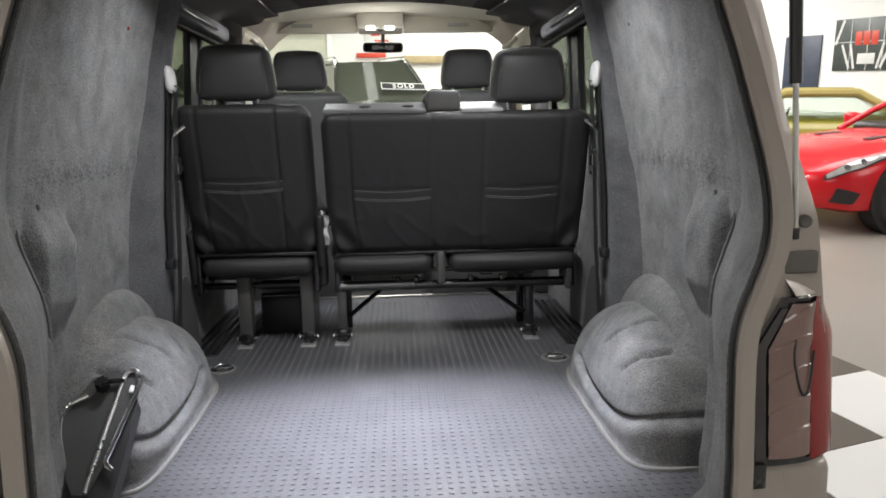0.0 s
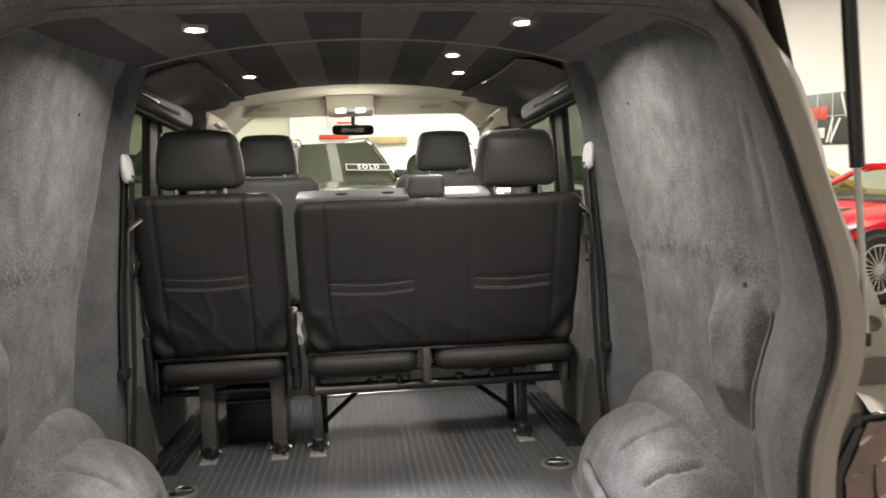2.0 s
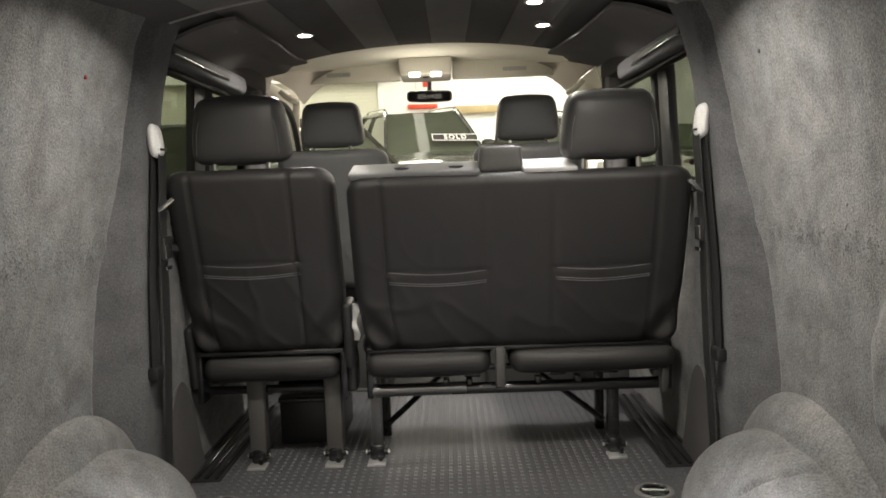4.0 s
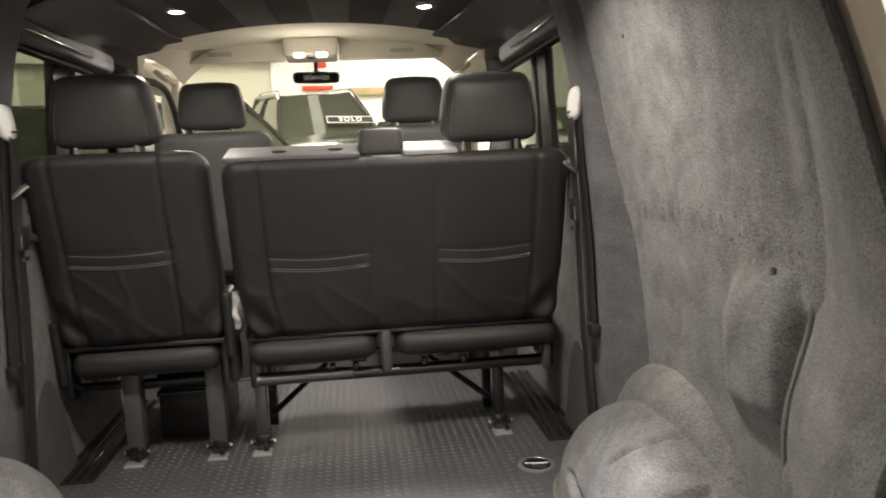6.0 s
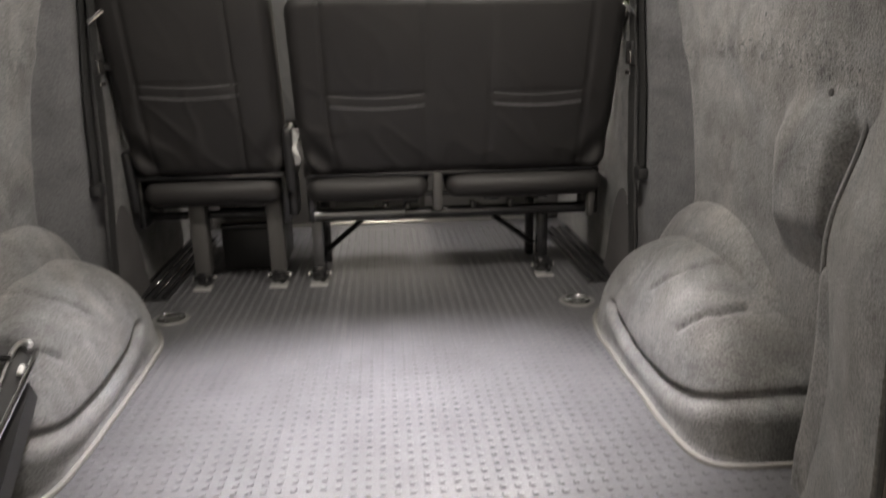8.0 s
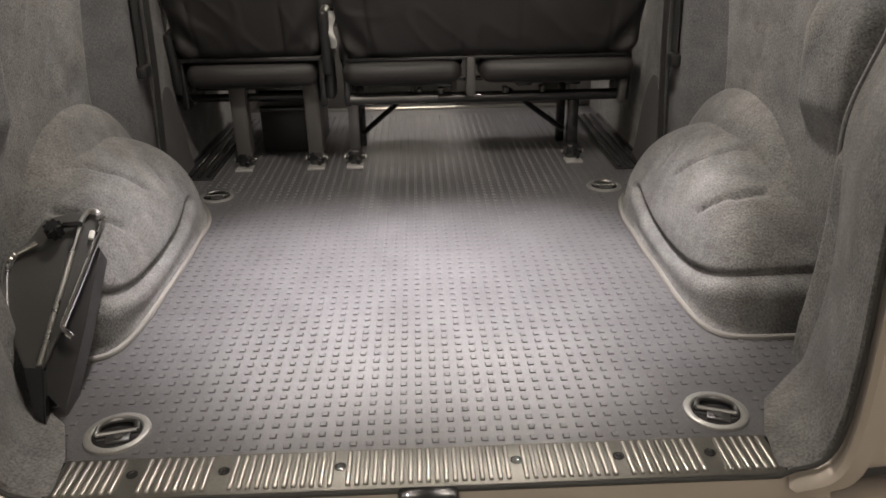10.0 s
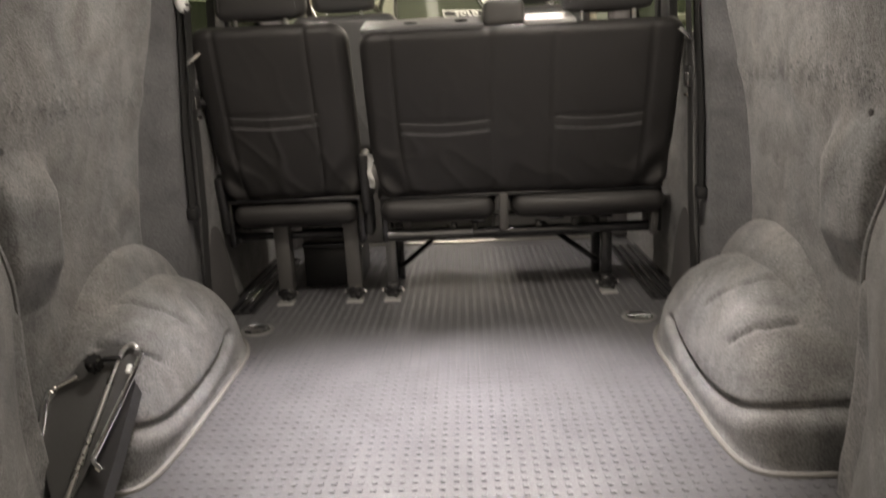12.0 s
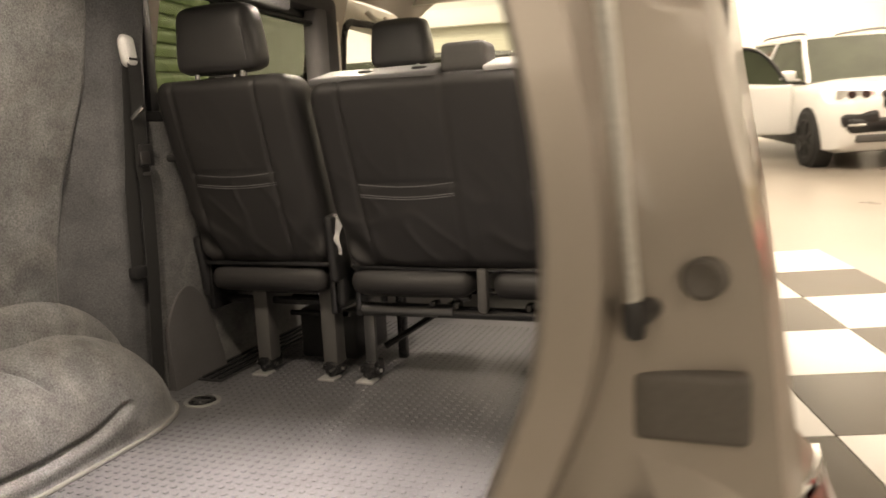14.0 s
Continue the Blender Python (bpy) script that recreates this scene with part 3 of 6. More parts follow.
def lashing_eye():
    e = thing("lashing_eye", "round recessed lashing eye with folding steel loop set in the floor", "lashing eye", "lashing eyes in the floor")
    bm = bmesh.new()
    turned(bm, (0, 0, 0), (0, 0, 1), ((0.0, 0.0525), (0.004, 0.0515), (0.0055, 0.049), (0.0052, 0.0415), (0.003, 0.039), (0.0022, 0.0385)), 40)
    part("flange", bm, RINGPLATE, e)
    bm = bmesh.new()
    turned(bm, (0, 0, 0.0022), (0, 0, 1), ((0.0, 0.0388), (0.0005, 0.0387), (0.0006, 0.001)), 32)
    part("cup", bm, GLOSS_BLACK, e, "black recessed cup")
    bm = bmesh.new()
    tube(bm, smooth_path([(-0.031, -0.004, 0.006), (-0.027, 0.017, 0.008), (0, 0.027, 0.009), (0.027, 0.017, 0.008), (0.031, -0.004, 0.006)], 5), 0.0042, 8)
    tube(bm, [(-0.031, -0.004, 0.006), (0.031, -0.004, 0.006)], 0.0042, 8)
    part("loop", bm, DARK_STEEL, e, "bent steel loop")
    bm = bmesh.new()
    box(bm, (0.004, -0.017, 0.0045), (0.036, 0.022, 0.004), 0.0015)
    turned(bm, (0.004, -0.018, 0.006), (0, 0, 1), ((0, 0.007), (0.003, 0.0065), (0.0035, 0.004), (0.002, 0.0)), 12)
    part("clamp", bm, DARK_STEEL, e, "steel clamp with a bolt")
    return e


eye = lashing_eye()
eye.matrix_world = pose(EYES[0][0], EYES[0][1], F, 0, 0, 12)
for (x, y), rz in zip(EYES[1:], (-20, 5, -8)):
    VAN.append(copy_thing(eye, pose(x, y, F, 0, 0, rz)))


def roof_z(x, y):
    crown = bent(y, ((1.6, 1.84), (2.285, 1.882), (2.67, 1.910), (2.70, 1.925), (3.33, 1.957), (3.85, 1.985)))
    rib = 0.007 * math.tanh(4 * math.sin(2 * math.pi * x / 0.27)) * (1 - ease(3.66, 3.80, y)) * (1 - ease(2.56, 2.64, y) * (1 - ease(2.70, 2.78, y)))
    return crown - 0.17 * x * x - 0.10 * abs(x) ** 5 + rib * (1 if y > 2.68 else 0.8)


def headliner():
    cl = thing("ceiling", "charcoal suede-lined van ceiling with lengthwise ribs", "ceiling", kind="structure")
    for name, y0, y1, hw in (("rear_lining", 1.62, 2.672, 0.66), ("middle_lining", 2.672, 3.86, 0.68)):
        bm = bmesh.new()
        rows = []
        nu, nv = 132, 16
        for i in range(nu + 1):
            x = -hw + 2 * hw * i / nu
            rows.append([bm.verts.new((x, y0 + (y1 - y0) * j / nv, roof_z(x, y0 + (y1 - y0) * j / nv + (0.001 if y0 > 2 else -0.001)))) for j in range(nv + 1)])
        for i in range(nu):
            for j in range(nv):
                f = bm.faces.new((rows[i][j], rows[i][j + 1], rows[i + 1][j + 1], rows[i + 1][j]))
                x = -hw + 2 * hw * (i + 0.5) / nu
                # rib shading put into colour: every other band takes the paler lining
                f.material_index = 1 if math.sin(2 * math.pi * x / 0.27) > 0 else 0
        bmesh.ops.recalc_face_normals(bm, faces=bm.faces)
        me_geom = bmesh.ops.extrude_face_region(bm, geom=bm.faces[:])
        for v in [g for g in me_geom["geom"] if isinstance(g, bmesh.types.BMVert)]:
            v.co.z += 0.012
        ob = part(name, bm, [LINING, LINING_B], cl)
    for s in (-1, 1):
        # the cove that carries the lining down to the side window; at its front it ends in a flat-bottomed lip
        bm = bmesh.new()

        def cove(u, v):
            x, y = 0.49 + 0.205 * v, 2.785 + 1.075 * u
            top = roof_z(0.49, y) - 0.008
            rear = top - (top - 1.805) * v ** 1.7
            lip = top - 0.16 * (x * x - 0.24) - (top - 0.024 - 1.890) * ease(0.30, 0.46, v)
            k = ease(0.35, 0.85, u)
            return (s * x - 0.02 * k, y, rear * (1 - k) + lip * k)
        sheet(bm, cove, 24, 24)
        thicken(bm, 0.01)
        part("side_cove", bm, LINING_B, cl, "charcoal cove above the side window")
    bm = bmesh.new()
    hoop = [Vector((x, 2.668, 1.912 - 0.165 * x * x - 0.10 * abs(x) ** 5)) for x in np.linspace(-0.625, 0.625, 49)]
    sweep(bm, hoop, [(-0.006, -0.006), (0.006, -0.006), (0.008, 0.010), (-0.008, 0.010)])
    part("hoop_trim", bm, HOOP, cl, "grey trim hoop between the linings")
    return cl


ceiling = headliner()


def downlight():
    d = thing("ceiling_lamp", "small round white LED downlight in the ceiling", "ceiling lamp", "ceiling downlights")
    bm = bmesh.new()
    turned(bm, (0, 0, 0), (0, 0, -1), ((-0.006, 0.030), (0.003, 0.030), (0.005, 0.027), (0.004, 0.022)), 24)
    part("bezel", bm, WHITE_PLASTIC, d, "white bezel")
    bm = bmesh.new()
    turned(bm, (0, 0, 0.0), (0, 0, -1), ((0.0, 0.0225), (0.0036, 0.022), (0.006, 0.012), (0.0065, 0.0)), 20)
    part("lens", bm, LED, d, "glowing frosted lens")
    return d


LAMPS = ((-0.393, 2.285), (0.393, 2.275), (-0.411, 3.314), (0.383, 3.336), (0.312, 2.975))
lamp = downlight()
for k, (x, y) in enumerate(LAMPS):
    m = Matrix.Translation((x, y, roof_z(x, y) - 0.004))
    if k == 0:
        lamp.matrix_world = m
    else:
        VAN.append(copy_thing(lamp, m))
    # each lamp throws a bright core and a weak wide spill
    d = bpy.data.lights.new("lamp_beam", "SPOT")
    d.energy, d.color, d.spot_size, d.spot_blend, d.shadow_soft_size = BEAM_WATTS[k], (0.90, 0.905, 1.0), radians(53 if k < 2 else 72), 1.0, 0.02
    ob = new("lamp_beam", d)
    ob.matrix_world = m @ Matrix.Translation((0, 0, -0.014)) @ pose(0, 0, 0, -6 if k < 2 else 0, math.copysign(8, x), 0)
    VAN.append(ob)
    d = bpy.data.lights.new("lamp_spill", "AREA")
    d.shape, d.size, d.energy, d.color, d.spread = "DISK", 0.04, SPILL_WATTS[k], (1.0, 0.98, 0.95), radians(152)
    ob = new("lamp_spill", d)
    ob.matrix_world = m @ Matrix.Translation((0, 0, -0.016)) @ pose(0, 0, 0, -2 if k < 2 else 0, 0, 0)
    VAN.append(ob)


# ---- the van's cab ----
def cab():
    c = thing("cab_lining", "pale fabric cab headliner with pale windscreen pillars", "cab lining", kind="structure")
    bm = bmesh.new()
    sheet(bm, lambda u, v: ((2 * u - 1) * (0.74 - 0.02 * v), 3.85 + 0.87 * v, 2.005 + 0.035 * v - (0.06 - 0.03 * v) * (2 * u - 1) ** 2 - 0.06 * abs(2 * u - 1) ** 6), 40, 14)
    bmesh.ops.recalc_face_normals(bm, faces=bm.faces)
    part("headliner", bm, BEIGE, c)
    bm = bmesh.new()
    arch = [Vector((x, 3.86, 2.000 - 0.12 * x * x - 0.20 * abs(x) ** 6)) for x in np.linspace(-0.73, 0.73, 41)]
    sweep(bm, arch, [(-0.03, -0.012), (0.03, -0.012), (0.03, 0.05), (-0.03, 0.05)])
    part("roof_bow", bm, BEIGE, c, "pale roof bow behind the cab")
    for s, e in ((-1, 0.055), (1, 0.025)):
        bm = bmesh.new()
        tube(bm, smooth_path([(s * (0.70 + e), 4.68, 1.90), (s * (0.76 + e), 4.95, 1.70), (s * 0.85, 5.30, 1.42)], 6), 0.045, 12)
        part("windscreen_pillar", bm, BEIGE_PLASTIC, c, "pale windscreen pillar")
        bm = bmesh.new()
        box(bm, (s * (0.745 + 0.5 * e), 3.93, 1.62), (0.10, 0.13, 0.60), 0.03)
        part("door_pillar", bm, BEIGE_PLASTIC, c, "pale door pillar")
        bm = bmesh.new()
        box(bm, (s * (0.735 + e), 4.30, 1.860), (0.09, 0.80, 0.12), 0.03)
        part("roof_rail", bm, BEIGE, c)
        bm = bmesh.new()
        box(bm, (s * 0.83, 4.55, 1.05), (0.07, 1.35, 0.76), 0.03)
        part("cab_door", bm, PLASTIC_GREY, c, "dark grey cab door trim")
        bm = bmesh.new()
        tube(bm, smooth_path([(s * 0.76, 4.03, 1.42), (s * 0.745, 4.06, 1.76), (s * 0.735, 4.20, 1.815), (s * 0.73, 4.50, 1.80), (s * 0.76, 4.82, 1.65), (s * 0.80, 5.10, 1.44)], 5), 0.016, 8)
        part("door_seal", bm, SEAL, c, "black door seal")
        bm = bmesh.new()
        sheet(bm, lambda u, v: (s * (0.80 - 0.05 * v), 4.0 + u * (1.15 - 0.45 * v), 1.40 + 0.42 * v), 2, 2)
        g = part("door_pane", bm, GLASS, c, "clear door window", smooth=0)
        g.visible_shadow = False
        bm = bmesh.new()
        tube(bm, smooth_path([(s * (0.655 + e), 4.22, 1.865), (s * (0.62 + e), 4.24, 1.83), (s * (0.60 + e), 4.32, 1.825), (s * (0.62 + e), 4.40, 1.83), (s * (0.655 + e), 4.42, 1.865)], 4), 0.012, 8)
        part("grab_handle", bm, BEIGE_PLASTIC, c, "pale roof grab handle")
    bm = bmesh.new()
    sheet(bm, lambda u, v: ((2 * u - 1) * (0.70 + 0.10 * v), 4.70 + 0.75 * v - 0.04 * (2 * u - 1) ** 2, 1.985 - 0.58 * v - 0.04 * (2 * u - 1) ** 2 * (1 - v)), 16, 8)
    g = part("windscreen", bm, GLASS, c, "clear windscreen")
    g.visible_shadow = False
    bm = bmesh.new()
    sheet(bm, lambda u, v: ((2 * u - 1) * 0.84, 4.95 + 0.55 * v, 1.30 + 0.17 * math.sin(math.pi * (0.30 + 0.70 * v)) + 0.035 * math.sin(math.pi * u) - 0.03 * v), 24, 10)
    box(bm, (0, 5.08, 1.12), (1.66, 0.26, 0.38), 0.06)
    part("dashboard", bm, PLASTIC_GREY, c, "dark grey dashboard")
    bm = bmesh.new()
    box(bm, (0, 5.1, 0.9), (1.8, 0.10, 1.1), 0.02)
    box(bm, (0, 4.5, 0.40), (1.7, 1.5, 0.04), 0.01)
    part("bulkhead", bm, PLASTIC, c, "dark front bulkhead and cab floor")
    return c


cab()


def sun_visor(s):
    v = thing("sun_visor", "pale fabric sun visor folded up under the cab roof", "sun visor", "sun visors")
    bm = bmesh.new()
    pillow(bm, (0, 0, 0), (0.51, 0.02, 0.100), 0.009, turn=pose(0, 0, 0, -10, 0, 0))
    part("pad", bm, BEIGE, v)
    bm = bmesh.new()
    tube(bm, [(-s * 0.24, 0.006, 0.053), (-s * 0.02, 0.006, 0.056)], 0.005, 8)
    part("rod", bm, PLASTIC, v, "dark hinge rod")
    bm = bmesh.new()
    box(bm, (s * 0.06, -0.011, -0.01), (0.12, 0.004, 0.028), 0.001)
    part("sticker", bm, TAG, v, "pale sticker")
    v.matrix_world = pose(s * 0.385 - 0.045, 4.60, 1.988)
    return v


sun_visor(-1)
sun_visor(1)


def overhead_console():
    o = thing("overhead_console", "pale overhead console with two lit reading lamps", "overhead console")
    bm = bmesh.new()
    pillow(bm, (0, 0, 0), (0.25, 0.26, 0.085), 0.012, top=1.04)
    part("housing", bm, CONSOLE, o)
    for s in (-1, 1):
        bm = bmesh.new()
        pillow(bm, (s * 0.052, -0.118, -0.040), (0.052, 0.030, 0.022), 0.008)
        part("reading_lamp", bm, CABLED, o, "lit reading lamp")
        d = bpy.data.lights.new("reading_light", "POINT")
        d.shadow_soft_size, d.energy, d.color = 0.04, CAB_WATTS, (1.0, 0.95, 0.85)
        VAN.append(new("reading_light", d))
        VAN[-1].matrix_world = pose(-0.046 + s * 0.052, 4.28, 1.79)
    bm = bmesh.new()
    box(bm, (0, -0.05, -0.043), (0.03, 0.06, 0.008), 0.003)
    part("switch_panel", bm, PLASTIC, o, "dark switch panel")
    o.matrix_world = pose(-0.046, 4.54, 1.985)
    return o


overhead_console()


def rear_mirror():
    r = thing("rear_view_mirror", "black interior rear-view mirror on the windscreen", "mirror")
    bm = bmesh.new()
    pillow(bm, (0, 0, 0), (0.228, 0.03, 0.055), 0.014, puff=0.004)
    part("housing", bm, PLASTIC, r)
    bm = bmesh.new()
    pillow(bm, (0, -0.0165, 0), (0.214, 0.004, 0.044), 0.0019)
    part("mirror_glass", bm, MIRROR, r, "dark mirror glass")
    bm = bmesh.new()
    tube(bm, [(0, 0.01, 0.015), (0, 0.03, 0.06), (0, 0.05, 0.10)], 0.011, 10)
    part("stem", bm, PLASTIC, r)
    r.matrix_world = pose(-0.036, 4.70, 1.873, 9, 1, 0)
    return r


rear_mirror()


# ---- seats ----
def stitch(bm, pts, r=0.0014):
    return tube(bm, pts, r, 5)


def headrest(parent, x, y, z0, w, h, d, material=LEATHER, posts=0.15, tilt=4):
    bm = bmesh.new()
    t = pose(0, 0, 0, tilt, 0, 0)
    pillow(bm, (x, y, z0 + h / 2), (w, d, h), 0.030, puff=0.008, turn=t, top=0.84)
    hr = part("headrest", bm, material, parent, "padded dark leather headrest")
    for s in (-1, 1):
        bm = bmesh.new()
        stitch(bm, smooth_path([(x + s * (w / 2 - 0.022), y - d / 2 - 0.004 + 0.004, z0 + 0.02), (x + s * (w / 2 - 0.028), y - d / 2 - 0.003, z0 + h * 0.5), (x + s * (w / 2 - 0.046), y - d / 2 + 0.006, z0 + h - 0.03)], 4), 0.0010)
        part("piping", bm, LEATHER_GREY, hr, "stitched seam")
    for s in (-1, 1):
        bm = bmesh.new()
        cyl(bm, (x + s * posts / 2, y - 0.02, z0 - 0.045), (x + s * posts / 2, y - 0.015, z0 + 0.03), 0.0070, seg=12)
        part("post", bm, STEEL, parent, "chrome headrest post")
        bm = bmesh.new()
        turned(bm, (x + s * posts / 2, y - 0.02, z0 - 0.040), (0, 0, 1), ((-0.01, 0.010), (0.002, 0.0105), (0.004, 0.009), (0.005, 0.0)), 12)
        part("post_guide", bm, PLASTIC, parent, "black post guide")
    return hr


def backrest(parent, x0, x1, z0, z1, y0, y1, d, material, seams, pockets, label):
    """A stuffed back: y0 is its rear face at the foot, y1 at the top; seams run up it, and pockets are double rows of stitching."""
    w, h = x1 - x0, z1 - z0
    bm = bmesh.new()

    def rear_y(z):
        return y0 + (y1 - y0) * (z - z0) / h
    # rounded outline swept through the depth, with soft folds on the rear face
    nu, nv = 110 if w > 0.6 else 64, 70

    def face(u, v, side):
        a, b = 2 * u - 1, 2 * v - 1
        ax, bz = a * w / 2, b * h / 2
        # round the corners of the outline
        cx, cz = w / 2 - 0.05, h / 2 - 0.05
        ox, oz = max(0, abs(ax) - cx), max(0, abs(bz) - cz)
        ll = math.hypot(ox, oz)
        if ll > 0:
            big = max(ox, oz)
            ax, bz = math.copysign(min(abs(ax), cx) + ox * big / ll, ax), math.copysign(min(abs(bz), cz) + oz * big / ll, bz)
        edge = min(w / 2 - abs(a) * w / 2, h / 2 - abs(b) * h / 2)
        dep = 0.026 * (1 - min(1, edge / 0.034)) ** 2.2
        z = (z0 + z1) / 2 + bz
        x = (x0 + x1) / 2 + ax
        taper = 1 - 0.05 * (1 - ease(z0 - 0.02, z0 + 0.2, z)) * (1 if x < (x0 + x1) / 2 else 0.4)
        if side < 0:
            fold = 0.0035 * noise.noise((x * 7, z * 6, 3.0 + x0)) + 0.006 * noise.noise((x * 4.5, z * 3.5, 8.0 + x0))
            # loose creases that slant across the lower half
            slack = 1 - ease(z0 + 0.10, z0 + 0.42, z)
            ridge = 1 - abs(noise.noise((x * 9 + z * 7, z * 4 - x * 3, 12.0 + x0)))
            fold += 0.0034 * (0.2 + slack) * max(0, ridge - 0.84) / 0.16
            low = 1 - ease(z0 + 0.02, z0 + 0.20, z)
            corner = min(abs(x - x0), abs(x - x1))
            fold += 0.013 * low * (1 - ease(0.03, 0.16, corner)) * math.sin(60 * (corner * 0.8 + (z - z0) * 0.6))
            for sx in seams:
                fold -= 0.0060 * math.exp(-((x - sx) / 0.005) ** 2)
            for p0, p1, zs in pockets:
                if p0 - 0.01 < x < p1 + 0.01:
                    fold -= 0.004 * math.exp(-((z - zs) / 0.006) ** 2)
            y = rear_y(z) + dep - fold - 0.012 * (1 - a ** 4) * (1 - b ** 4)
        else:
            y = rear_y(z) + d - dep
        return ((x0 + x1) / 2 + (x - (x0 + x1) / 2) * taper, y, z)
    rows_r = [[bm.verts.new(face(i / nu, j / nv, -1)) for j in range(nv + 1)] for i in range(nu + 1)]
    rows_f = [[bm.verts.new(face(i / nu, j / nv, 1)) for j in range(nv + 1)] for i in range(nu + 1)]
    for rows in (rows_r, rows_f):
        for a, b in zip(rows[:-1], rows[1:]):
            for j in range(nv):
                bm.faces.new((a[j], a[j + 1], b[j + 1], b[j]))
    rim = lambda r: [r[i][0] for i in range(nu)] + [r[nu][j] for j in range(nv)] + [r[i][nv] for i in range(nu, 0, -1)] + [r[0][j] for j in range(nv, 0, -1)]
    ra, rb = rim(rows_r), rim(rows_f)
    for k in range(len(ra)):
        j = (k + 1) % len(ra)
        bm.faces.new((ra[k], ra[j], rb[j], rb[k]))
    back = part("backrest", bm, material, parent, label, smooth=60)
    skin = lambda x, z: face((x - x0) / w, (z - z0) / h, -1)[1]
    for sx in seams:
        bm = bmesh.new()
        stitch(bm, [(sx, skin(sx, z) + 0.0004, z) for z in np.linspace(z0 + 0.03, z1 - 0.04, 28)], 0.0012)
        part("seam", bm, LEATHER, back, "upright stitched seam")
    for p0, p1, zs in pockets:
        for dz in (0.0, -0.028, -0.034):
            bm = bmesh.new()
            pts = [(x, skin(x, zs + dz - 0.009 * math.sin(math.pi * (x - p0) / (p1 - p0))) - 0.0006, zs + dz - 0.009 * math.sin(math.pi * (x - p0) / (p1 - p0))) for x in np.linspace(p0, p1, 24)]
            stitch(bm, pts, 0.0013)
            part("pocket_stitching", bm, THREAD, back, "row of grey stitching")
    return back


def foot_clamp(parent, x, y):
    bm = bmesh.new()
    box(bm, (x, y - 0.016, F + 0.004), (0.056, 0.050, 0.008), 0.002)
    part("foot_plate", bm, FOOT_STEEL, parent, "bright steel foot plate")
    bm = bmesh.new()
    box(bm, (x, y + 0.03, F + 0.030), (0.045, 0.075, 0.05), 0.010)
    cyl(bm, (x - 0.032, y + 0.01, F + 0.030), (x + 0.032, y + 0.01, F + 0.030), 0.011, seg=12)
    box(bm, (x + 0.012, y - 0.018, F + 0.022), (0.014, 0.03, 0.02), 0.004)
    part("foot_clamp", bm, GLOSS_BLACK, parent, "black locking clamp")
    for s in (-1, 1):
        bm = bmesh.new()
        cyl(bm, (x + s * 0.030, y + 0.01, F + 0.030), (x + s * 0.037, y + 0.01, F + 0.030), 0.006, seg=8)
        part("clamp_pin", bm, STEEL, parent, "steel pin")


